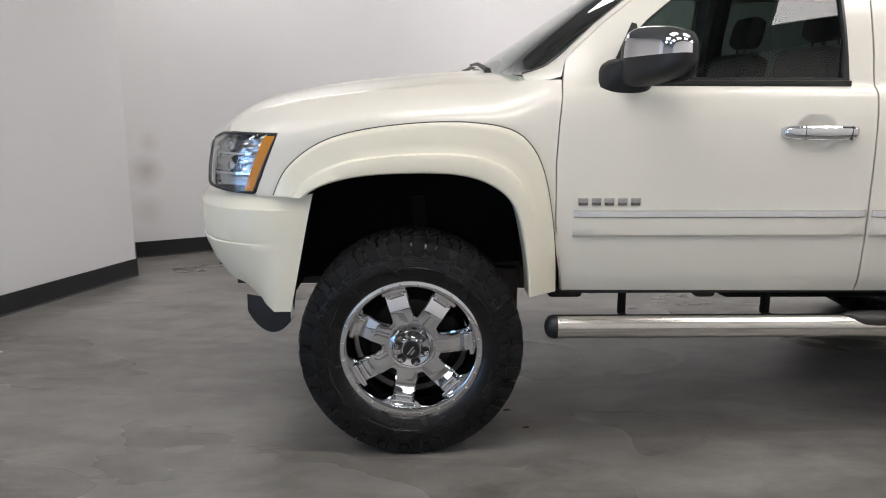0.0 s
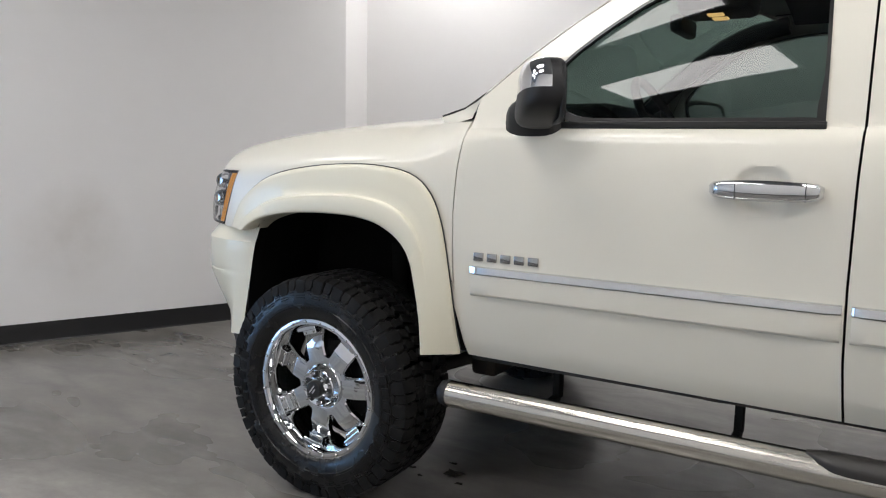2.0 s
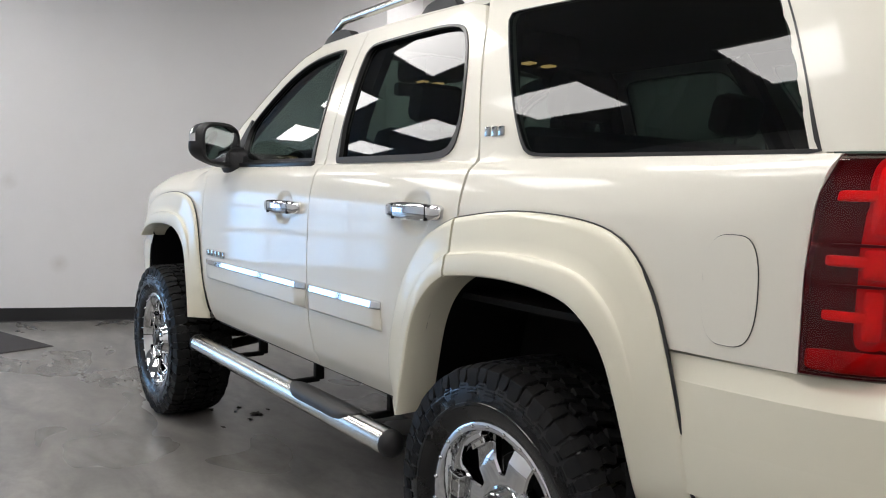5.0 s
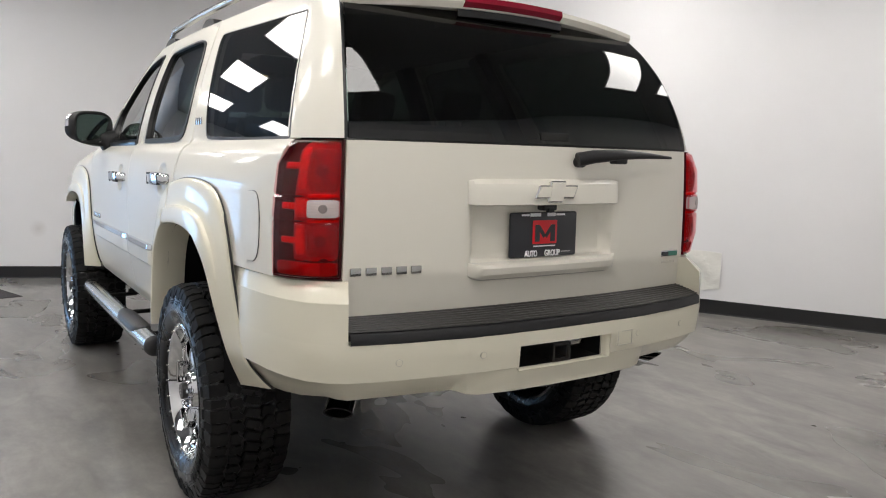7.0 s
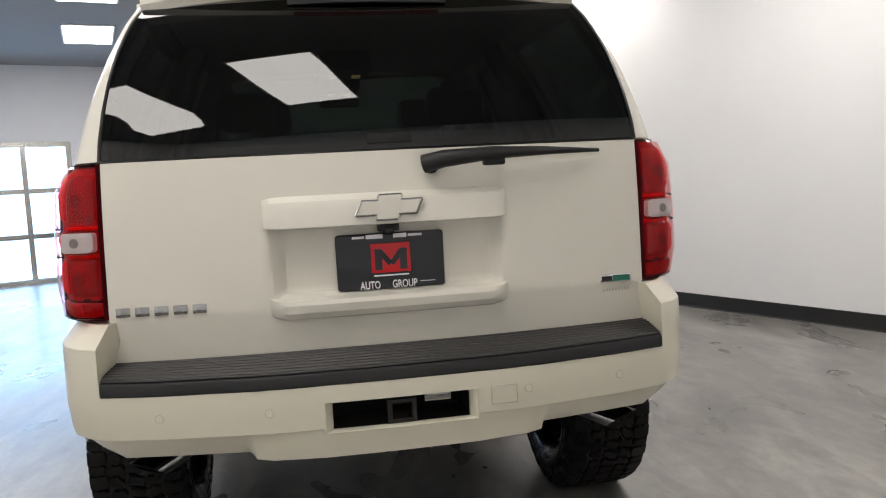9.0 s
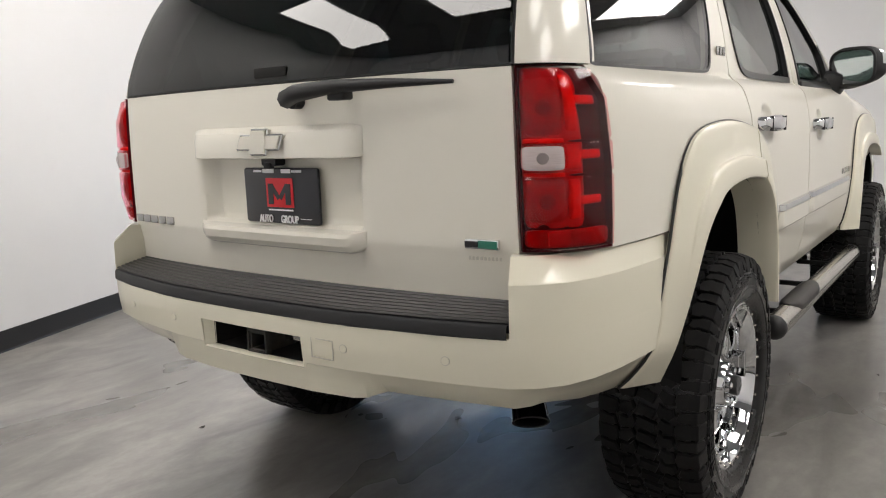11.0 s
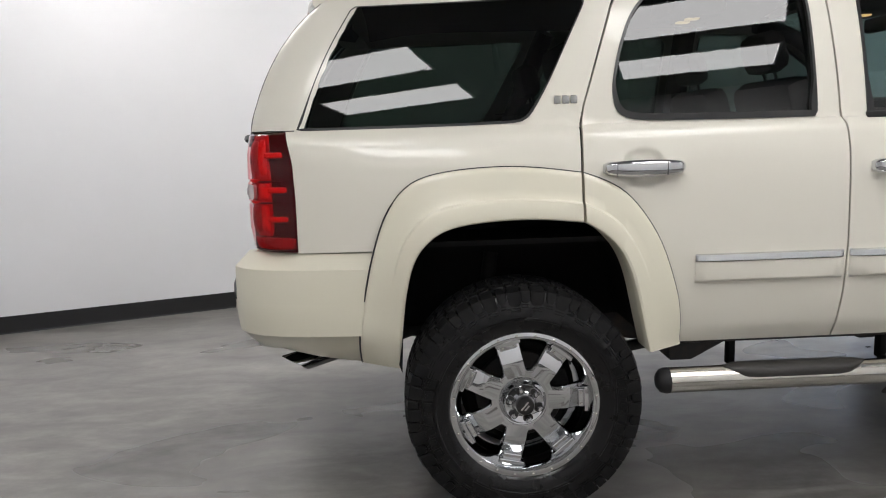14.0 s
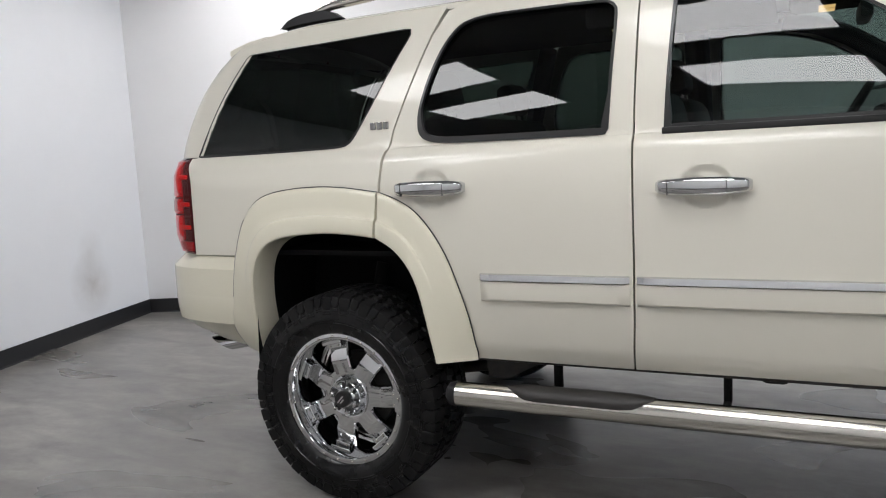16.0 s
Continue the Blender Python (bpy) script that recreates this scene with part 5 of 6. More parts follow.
for s in (-1, 1):
    whole = coons([(-0.80, 1.040), (-0.70, 1.026), (-0.600, 1.022)], [(-0.600, 1.022), (-0.553, 1.13), (-0.498, 1.246)], [(-0.80, 1.215), (-0.74, 1.243), (-0.498, 1.246)], [(-0.80, 1.040), (-0.80, 1.215)], 24, 12)
    bm = bmesh.new()
    skin(bm, whole, s, -0.045)
    lip(bm, (0.02, s * 0.035, 0))
    lamp = part("headlamp", bm, LAMPBACK, suv, "clear headlamp with amber side marker", 40)
    bm = bmesh.new()
    skin(bm, whole, s, -0.002)
    part("lamp_cover", bm, CLEAR, lamp, "clear lamp cover", 40)
    bm = bmesh.new()
    skin(bm, coons([(-0.640, 1.026), (-0.603, 1.024)], [(-0.603, 1.024), (-0.503, 1.24)], [(-0.551, 1.24), (-0.503, 1.24)], [(-0.640, 1.026), (-0.551, 1.24)], 6, 10), s, -0.008)
    lip(bm, (0, -s * 0.02, 0))
    part("side_marker", bm, AMBER, lamp, "amber side marker", 40)
    for x, z in ((-0.66, 1.20), (-0.66, 1.125)):
        bm = bmesh.new()
        y = half(x, z) - 0.060
        for k, (r0, r1) in enumerate(((0.036, 0.024), (0.014, 0.008))):
            tube(bm, [(x - 0.03, s * (y - 0.01), z), (x - 0.01 - 0.02 * k, s * (y + 0.02 + 0.008 * k), z)], [r1, r0], 14, caps=(k == 1))
        part("bulb_reflector", bm, CHROME, lamp, "chrome lamp bowl", 50)
    bm = bmesh.new()
    for z in (1.09, 1.165):
        skin(bm, coons([(-0.77, z), (-0.61, z)], [(-0.61, z), (-0.607, z + 0.008)], [(-0.77, z + 0.008), (-0.607, z + 0.008)], [(-0.77, z), (-0.77, z + 0.008)], 10, 1), s, -0.018)
    lip(bm, (0, -s * 0.025, 0))
    part("lamp_divider", bm, CHROME, lamp, "chrome lamp divider", 40)
    bm = bmesh.new()
    rim = resample([(-0.600, 1.024), (-0.70, 1.028), (-0.80, 1.042), (-0.80, 1.213), (-0.74, 1.241), (-0.62, 1.244), (-0.500, 1.244), (-0.555, 1.13), (-0.600, 1.024)], 48)
    tube(bm, [(p.x, s * (half(p.x, p.y) - 0.010), p.y) for p in rim], 0.0065, 6, False)
    part("lamp_bezel", bm, TRIM, lamp, "black lamp bezel", 60)


# ---- door mirrors ----
def mirror(s):
    c = Vector((0.894, s * 1.054, 1.533))
    along, back = Vector((0.55, s * 0.835, 0)), Vector((0.835, -s * 0.55, 0))
    bm_top, bm_low = bmesh.new(), bmesh.new()

    def pt(a, b):
        e = 0.66
        sgn = lambda v: math.copysign(abs(v) ** e, v)
        ca, sa, cb, sb = math.cos(a), math.sin(a), math.cos(b), math.sin(b)
        x = min((0.074 if sb > 0 else 0.074 - 0.03 * sb) * sgn(ca) * abs(cb) ** e, 0.036)
        y = 0.149 * sgn(sa) * abs(cb) ** e
        z = (0.106 - 0.014 * y / 0.149 if sb > 0 else 0.096 - 0.026 * y / 0.149) * sgn(sb) + 0.008 * y / 0.149
        return c + back * x + along * y + Vector((0, 0, z))
    low = [[pt(a, b) for a in np.linspace(0, 2 * math.pi, 41)[:-1]] for b in np.linspace(-math.pi / 2 + 0.02, 0.0, 9)]
    top = [[pt(a, b) for a in np.linspace(0, 2 * math.pi, 41)[:-1]] for b in np.linspace(0.0, math.pi / 2 - 0.02, 9)]
    grid(bm_low, low, True)
    bm_low.faces.new([bm_low.verts.new(p) for p in low[0]])
    for lo, hi in zip(top, top[1:]):
        for i in range(40):
            j = (i + 1) % 40
            # the inner end and the rear edge stay black
            quad = (lo[i], lo[j], hi[i], hi[j])
            bm = bm_low if sum((p - c).dot(along) for p in quad) < -0.42 or sum((p - c).dot(back) for p in quad) > 0.0 else bm_top
            bm.faces.new([bm.verts.new(p) for p in (lo[i], lo[j], hi[j], hi[i])])
    bm_top.faces.new([bm_top.verts.new(p) for p in top[-1]])
    for bm in (bm_low, bm_top):
        bmesh.ops.remove_doubles(bm, verts=bm.verts, dist=0.0004)
    rows = []
    for cx, cy, cz, rx, rz in ((0.815, 0.905, 1.448, 0.104, 0.082), (0.812, 0.945, 1.448, 0.098, 0.078), (0.820, 0.975, 1.468, 0.078, 0.055), (0.836, 1.0, 1.495, 0.060, 0.038), (0.85, 1.03, 1.51, 0.050, 0.032)):
        rows.append([Vector((cx + rx * math.copysign(abs(math.cos(t)) ** 0.7, math.cos(t)), s * cy, cz + rz * math.copysign(abs(math.sin(t)) ** 0.7, math.sin(t)))) for t in np.linspace(0, 2 * math.pi, 25)[:-1]])
    grid(bm_low, rows, True)
    body = part("door_mirror", bm_low, PLASTIC, suv, "black door mirror with chrome cap", 45)
    part("mirror_cap", bm_top, CHROME, body, "chrome mirror cap", 60)
    bm = bmesh.new()
    ring = [c + back * 0.0375 + along * (0.136 * math.copysign(abs(math.cos(t)) ** 0.55, math.cos(t))) + Vector((0, 0, 0.090 * math.copysign(abs(math.sin(t)) ** 0.55, math.sin(t)))) for t in np.linspace(0, 2 * math.pi, 41)[:-1]]
    bm.faces.new([bm.verts.new(p) for p in ring])
    part("mirror_glass", bm, MIRRORM, body, "mirror glass", 0)
    bm = bmesh.new()
    tube(bm, ring + ring[:1], 0.008, 6, False)
    part("mirror_rim", bm, PLASTIC, body, "black mirror rim")


for s in (-1, 1):
    mirror(s)


# ---- wheels ----
def spin(bm, prof, n=72, index=0):
    rows = [[Vector((r * math.sin(2 * math.pi * k / n), y, r * math.cos(2 * math.pi * k / n))) for k in range(n)] for r, y in prof]
    return grid(bm, rows, True, index)


def build_wheel():
    """Axis along y, outer face towards +y; the plane y = 0 is the rim's outer lip."""
    bm = bmesh.new()
    spin(bm, [(0.262, -0.012), (0.276, -0.004), (0.2765, 0.004), (0.272, 0.008), (0.252, 0.006), (0.249, 0.001), (0.244, -0.012), (0.234, -0.036), (0.229, -0.058), (0.227, -0.15), (0.245, -0.21), (0.262, -0.23)], 96)
    wheel_ = part("wheel", bm, CHROME, suv, "chrome seven-spoke wheel with a black off-road tyre", 50)
    # spokes
    for k in range(7):
        t = Matrix.Rotation(radians(360 / 7 * k), 4, "Y")
        bm = bmesh.new()
        rows = []
        for f in (0.0, 0.15, 0.30, 0.40, 0.43, 0.6, 0.8, 1.0):
            r = 0.095 + 0.141 * f
            w = 0.0435 + 0.004 * f ** 2 + 0.008 * max(0, 1 - f * 5) ** 2
            y = -0.046 - 0.030 * max(0.0, f - 0.42) / 0.58
            rows.append([t @ Vector((a, y + b, r)) for a, b in ((-w, -0.030), (-w, -0.007), (-w + 0.005, -0.001), (-w * 0.45, 0.001), (0.0, 0.0015), (w * 0.45, 0.001), (w - 0.005, -0.001), (w, -0.007), (w, -0.030))])
        grid(bm, rows)
        part("spoke", bm, CHROME, wheel_, "", 14)
        bm = bmesh.new()
        box(bm, (-0.034, -0.066, 0.206), (0.034, -0.040, 0.2385), 0.003, t)
        box(bm, (-0.047, -0.052, 0.224), (0.047, -0.024, 0.2415), 0.003, t)
        part("spoke_step", bm, CHROME, wheel_, "", 14)
        for a in (-0.02, 0.02):
            bm = bmesh.new()
            tube(bm, [t @ Vector((a, -0.041, 0.215)), t @ Vector((a, -0.036, 0.215))], [0.005, 0.004], 8)
            part("spoke_bolt", bm, STEEL, wheel_, "", 40)
    bm = bmesh.new()
    spin(bm, [(0.121, -0.085), (0.120, -0.052), (0.116, -0.0465), (0.092, -0.0455), (0.087, -0.047), (0.080, -0.040), (0.076, -0.020), (0.071, -0.014), (0.062, -0.018), (0.046, -0.020), (0.040, -0.012), (0.037, -0.006), (0.001, -0.006)], 48)
    part("hub", bm, CHROME, wheel_, "chrome hub", 40)
    for k in range(6):
        a = radians(60 * k)
        p = Vector((0.056 * math.sin(a), 0, 0.056 * math.cos(a)))
        bm = bmesh.new()
        tube(bm, [p + Vector((0, -0.03, 0)), p + Vector((0, -0.0155, 0))], 0.0185, 20)
        part("lug_seat", bm, TRIM, wheel_, "black lug pocket", 40)
        bm = bmesh.new()
        tube(bm, [p + Vector((0, -0.022, 0)), p + Vector((0, -0.015, 0)), p + Vector((0, 0.004, 0)), p + Vector((0, 0.009, 0))], [0.0125, 0.0105, 0.0105, 0.006], 6)
        part("lug_nut", bm, CHROME, wheel_, "", 30)
    bm = bmesh.new()
    spin(bm, [(0.034, -0.012), (0.034, 0.010), (0.031, 0.015), (0.001, 0.017)], 32)
    cap = part("centre_cap", bm, TRIM, wheel_, "black centre cap", 40)
    bm = bmesh.new()
    tilt = Matrix.Rotation(radians(35), 4, "Y")
    for x0, x1, z in ((-0.020, 0.020, 0.001), (-0.012, 0.012, -0.010)):
        box(bm, (x0, 0.0165, z), (x1, 0.0182, z + 0.006), m=tilt)
    part("cap_bars", bm, CHROME, wheel_, "", 0)
    for k in range(24):
        bm = bmesh.new()
        a = radians(15 * k + 7)
        p = Vector((0.2625 * math.sin(a), 0.006, 0.2625 * math.cos(a)))
        tube(bm, [p, p + Vector((0, 0.005, 0)), p + Vector((0, 0.0065, 0))], [0.0055, 0.0048, 0.002], 8)
        part("rim_rivet", bm, STEEL, wheel_, "", 40)
    bm = bmesh.new()
    spin(bm, [(0.001, -0.13), (0.165, -0.13), (0.168, -0.135), (0.168, -0.155), (0.06, -0.157)], 48)
    part("brake_disc", bm, ROTOR, wheel_, "dull steel brake disc", 40)
    bm = bmesh.new()
    box(bm, (-0.19, -0.19, -0.06), (-0.10, -0.10, 0.06), 0.015)
    spin(bm, [(0.001, -0.17), (0.20, -0.17), (0.22, -0.19), (0.22, -0.26)], 32)
    part("caliper", bm, DARK, wheel_, "dark brake caliper and backing plate", 40)
    # tyre
    bm = bmesh.new()
    c = -0.137
    prof = [(0.262, -0.018), (0.272, 0.006), (0.284, 0.016), (0.300, 0.023), (0.322, 0.0275), (0.324, 0.0305), (0.331, 0.0305), (0.333, 0.028), (0.352, 0.0272), (0.372, 0.0235), (0.390, 0.0175), (0.408, 0.0105), (0.420, 0.0015), (0.4245, -0.012), (0.4245, -0.04), (0.4245, -0.137)]
    whole = prof + [(r, 2 * c - y) for r, y in prof[::-1][1:]]
    spin(bm, whole, 96)
    tyre = part("tyre", bm, SIDEWALL, wheel_, "black off-road tyre", 35)
    bm = bmesh.new()
    rnd = random.Random(5)

    def lug(a, outline, r0, r1, m=1, lean=0.0):
        """A tread lug from its outline in (angle, width), with rounded shoulder and eased walls."""
        ca = sum(p[0] for p in outline) / len(outline)
        cy = sum(p[1] for p in outline) / len(outline)
        rings = []
        for r, k in ((r0, 1.04), (r1 - 0.0015, 0.985), (r1, 0.94)):
            ring = []
            for q, y in outline:
                yy, aa = cy + (y - cy) * k, a + (ca + (q - ca) * k) * step
                rr = r - (0.0 if r == r0 else 0.25 * max(0.0, yy - 0.120) ** 2 / 0.033 + 0.10 * max(0.0, yy - 0.120))
                ring.append(bm.verts.new((rr * math.sin(aa), c + m * yy, rr * math.cos(aa))))
            rings.append(ring)
        bm.faces.new(rings[2])
        n_ = len(outline)
        for lo, hi in ((rings[0], rings[1]), (rings[1], rings[2])):
            for i in range(n_):
                j = (i + 1) % n_
                bm.faces.new((lo[i], lo[j], hi[j], hi[i]))

    LONG = [(0.09, 0.091), (0.30, 0.085), (0.56, 0.092), (0.59, 0.116), (0.53, 0.123), (0.57, 0.153), (0.03, 0.153), (0.08, 0.128), (0.03, 0.118)]
    SHORT = [(0.68, 0.099), (0.92, 0.090), (1.00, 0.108), (0.95, 0.119), (0.985, 0.149), (0.62, 0.150), (0.65, 0.122)]
    INNER = [(0.03, 0.045), (0.27, 0.034), (0.37, 0.048), (0.52, 0.056), (0.46, 0.083), (0.15, 0.080), (0.11, 0.060)]
    OUTER = [(0.46, 0.039), (0.74, 0.031), (0.96, 0.041), (0.91, 0.061), (0.98, 0.072), (0.84, 0.084), (0.60, 0.080), (0.62, 0.054)]
    KEY = [(0.05, -0.024), (0.36, -0.031), (0.43, -0.004), (0.52, 0.020), (0.22, 0.031), (0.14, 0.003)]
    n = 29
    step = 2 * math.pi / n
    for k in range(n):
        a = k * step + rnd.uniform(-0.03, 0.03) * step
        for m in (1, -1):
            b = a + (0.0 if m > 0 else 0.5 * step)
            lug(b, LONG, 0.402, 0.4355, m)
            lug(b, SHORT, 0.402, 0.4345, m)
            lug(b, INNER, 0.415, 0.4365, m)
            lug(b, OUTER, 0.415, 0.4365, m)
            # side biters below the shoulder lugs, each with two thin ribs
            for q0, q1, r0, top in ((0.03, 0.57, 0.376, 0.155), (0.62, 0.985, 0.388, 0.152)):
                side = [(0.424, q0 + 0.02, top - 0.004), (0.424, q1 - 0.02, top - 0.004), (r0 + 0.012, q1, 0.1585), (r0, q1 - 0.08, 0.1595), (r0, q0 + 0.08, 0.1595), (r0 + 0.012, q0, 0.1585)]
                mid_q = (q0 + q1) / 2
                rings = []
                for lift, k_ in ((-0.02, 1.06), (0.0, 1.0), (0.0018, 0.90)):
                    ring = []
                    for r, q, y in side:
                        t = b + (mid_q + (q - mid_q) * k_) * step
                        ring.append(bm.verts.new((r * math.sin(t), c + m * (y + lift), r * math.cos(t))))
                    rings.append(ring)
                bm.faces.new(rings[2])
                for lo, hi in ((rings[0], rings[1]), (rings[1], rings[2])):
                    for i in range(6):
                        j = (i + 1) % 6
                        bm.faces.new((lo[i], lo[j], hi[j], hi[i]))
                for r in (r0 - 0.008, r0 - 0.017):
                    ys = c + m * (0.137 + 0.0215 + (0.372 - r) * 0.25)
                    rib = [Vector((rr * math.sin(b + q * step), ys + m * o, rr * math.cos(b + q * step))) for rr, o in ((r + 0.004, -0.006), (r + 0.002, 0.0035), (r - 0.002, 0.0045), (r - 0.004, -0.006)) for q in (q0 + 0.03, mid_q, q1 - 0.03)]
                    grid(bm, [rib[i:i + 3] for i in (0, 3, 6, 9)])
        for half_ in (0.0, 0.5):
            lug(a + half_ * step, KEY, 0.415, 0.437)
    # raised bars in place of side wall lettering
    for centre, count in ((radians(80), 7), (radians(255), 7)):
        for i in range(count):
            a = centre + radians(7.2) * (i - (count - 1) / 2)
            t = Matrix.Rotation(a, 4, "Y")
            box(bm, (-0.016, 0.0265, 0.338), (0.016, 0.0305, 0.366), 0.0, t)
            box(bm, (-0.008, 0.0296, 0.345), (0.008, 0.0325, 0.359), m=t)
    tread = part("tread", bm, RUBBER, wheel_, "chunky black tread lugs and raised bars", 35)
    tread["kind"] = "stuff"
    return wheel_


first = build_wheel()
HUB_Z, FACE = 0.432, 1.016


def copy_wheel(m):
    made = {}
    for o in (first, *first.children_recursive):
        made[o] = o.copy()
        scene.collection.objects.link(made[o])
        made[o].parent = made.get(o.parent, o.parent)
    made[first].matrix_basis = m


first.matrix_basis = pose(0, -FACE - 0.062, HUB_Z, 0, 17, 180)
copy_wheel(pose(WB, -FACE, HUB_Z, 0, -17, 180))
copy_wheel(pose(WB, FACE, HUB_Z, 0, 14, 0))
copy_wheel(pose(0, FACE + 0.062, HUB_Z, 0, 20, 0))

# ---- side steps ----
for s in (-1, 1):
    y = s * 1.022
    bm = bmesh.new()
    tube(bm, [(0.565, y, 0.505), (0.60, y, 0.505), (1.4, y, 0.505), (2.38, y, 0.505), (2.425, y, 0.505)], 0.046, 20)
    step = part("side_step", bm, STEEL, suv, "polished steel tube side step with black pad", 40)
    for x0, d in ((0.567, -1), (2.423, 1)):
        bm = bmesh.new()
        tube(bm, [(x0, y, 0.505), (x0 + d * 0.012, y, 0.505), (x0 + d * 0.030, y, 0.505), (x0 + d * 0.042, y, 0.505), (x0 + d * 0.047, y, 0.505)], [0.0475, 0.0475, 0.042, 0.026, 0.006], 20)
        part("end_cap", bm, PLASTIC, step, "black rubber end cap", 60)
    bm = bmesh.new()
    rows = []
    for f in np.linspace(0, 1, 15):
        x = 1.70 + 0.52 * f
        e = min(1.0, min(f, 1 - f) * 6) ** 0.5
        w = 0.012 + 0.036 * e
        rows.append([Vector((x, y + a * w, 0.505 + math.sqrt(max(0.0, 0.046 ** 2 - (a * w * 0.8) ** 2)) + 0.003 + b * e)) for a, b in ((-1, -0.002), (-0.9, 0.006), (-0.5, 0.008), (0, 0.009), (0.5, 0.008), (0.9, 0.006), (1, -0.002))])
    grid(bm, rows)
    lip(bm, (0, 0, -0.014))
    part("step_pad", bm, GREYPAD, step, "dark grey tread pad", 40)
    for x in (0.88, 1.49, 2.10):
        bm = bmesh.new()
        box(bm, (x - 0.013, s * 0.800 - 0.022, 0.486), (x + 0.013, s * 0.800 + 0.022, 0.655), 0.004)
        box(bm, (x - 0.013, min(s * 0.80, s * 0.985), 0.478), (x + 0.013, max(s * 0.80, s * 0.985), 0.500), 0.004)
        part("step_bracket", bm, DARK, step, "black steel bracket", 30)

# ---- underside ----
bm = bmesh.new()
box(bm, (-0.75, -0.50, 0.66), (3.85, 0.50, 0.70))
box(bm, (0.52, -0.915, 0.632), (2.42, 0.915, 0.68))
box(bm, (3.42, -0.84, 0.72), (3.86, 0.84, 0.76))
part("floor_pan", bm, DARK, suv, "dark underbody", 0)
bm = bmesh.new()
box(bm, (1.46, -0.40, 0.43), (2.42, -0.04, 0.655), 0.05)
part("fuel_tank", bm, DARK, suv, "black plastic fuel tank", 40)
bm = bmesh.new()
tube(bm, [(1.50, 0.24, 0.53), (1.60, 0.24, 0.53), (1.66, 0.24, 0.53), (2.25, 0.24, 0.53), (2.31, 0.24, 0.53), (3.05, 0.30, 0.60)], [0.035, 0.04, 0.115, 0.115, 0.04, 0.035], 18)
part("silencer", bm, FRAMEM, suv, "dull dark exhaust silencer", 50)
for x0, x1, z0 in ((0.36, 0.48, 0.41), (0.62, 0.78, 0.47), (1.30, 1.40, 0.47)):
    bm = bmesh.new()
    box(bm, (x0, -0.50, z0), (x1, 0.50, 0.62), 0.02)
    part("crossmember", bm, FRAMEM, suv, "black chassis crossmember", 40)
for s in (-1, 1):
    bm = bmesh.new()
    path = [(-0.80, 0.60), (-0.3, 0.60), (0.6, 0.57), (1.5, 0.565), (2.4, 0.57), (2.9, 0.68), (3.5, 0.69), (3.8, 0.70)]
    rows = [[Vector((x, s * (0.44 + a), z + b)) for a, b in ((-0.035, -0.06), (0.035, -0.06), (0.035, 0.06), (-0.035, 0.06))] for x, z in path]
    grid(bm, rows, True)
    part("frame_rail", bm, FRAMEM, suv, "black chassis rail", 30)
    bm = bmesh.new()
    box(bm, (0.595, s * 0.905 - 0.02, 0.612), (2.42, s * 0.905 + 0.02, 0.632), 0.004)
    part("rocker_flange", bm, FRAMEM, suv, "black rocker flange", 30)
    bm = bmesh.new()
    low = [(2.09, 0.622), (2.16, 0.592), (2.25, 0.545), (2.28, 0.530), (2.36, 0.530), (2.37, 0.622)]
    vs = grid(bm, [[Vector((x, s * y, z)) for x, z in low] for y in (0.70, 0.80, 0.865)], True)
    bm.faces.new(vs[0])
    bm.faces.new(vs[-1])
    part("body_mount", bm, FRAMEM, suv, "black body mount under the sill", 30)
    # shocks and links
    bm = bmesh.new()
    tube(bm, [(0.08, s * 0.60, 0.42), (0.02, s * 0.55, 0.95)], 0.032, 10)
    part("shock_absorber", bm, DARK, suv, "dark shock absorber", 50)
    bm = bmesh.new()
    tube(bm, [(WB + 0.14, s * 0.60, 0.40), (WB + 0.06, s * 0.52, 0.92)], 0.03, 10)
    part("shock_absorber", bm, DARK, suv, "dark shock absorber", 50)
    bm = bmesh.new()
    tube(bm, [(WB - 0.04, s * 0.52, 0.40), (2.15, s * 0.46, 0.52)], 0.026, 8)
    part("control_arm", bm, FRAMEM, suv, "black control arm", 50)
    bm = bmesh.new()
    tube(bm, [(0.03, s * 0.68, 0.36), (0.42, s * 0.40, 0.50)], 0.03, 8)
    part("control_arm", bm, FRAMEM, suv, "black control arm", 50)
for x, z, r in ((WB, 0.425, 0.045), (0.0, 0.44, 0.035)):
    bm = bmesh.new()
    tube(bm, [(x, -0.75, z), (x, -0.16, z), (x, -0.10, z), (x, 0.10, z), (x, 0.16, z), (x, 0.75, z)], [r, r, 0.13, 0.13, r, r], 14)
    part("axle", bm, FRAMEM, suv, "black axle with differential", 40)
bm = bmesh.new()
tube(bm, [(0.5, 0.05, 0.50), (2.8, 0.0, 0.44)], 0.04, 12)
part("propeller_shaft", bm, FRAMEM, suv, "dark propeller shaft", 50)
bm = bmesh.new()
box(bm, (0.55, -0.30, 0.47), (1.35, 0.22, 0.66), 0.05)
part("gearbox", bm, FRAMEM, suv, "dark gearbox", 40)
bm = bmesh.new()
spin_rows = [[Vector((3.55 + r * math.cos(t), r * math.sin(t), z)) for t in np.linspace(0, 2 * math.pi, 33)[:-1]] for r, z in ((0.001, 0.60), (0.30, 0.60), (0.36, 0.63), (0.36, 0.70))]
grid(bm, spin_rows, True)
part("spare_tyre", bm, RUBBER, suv, "black spare tyre under the tail", 40)
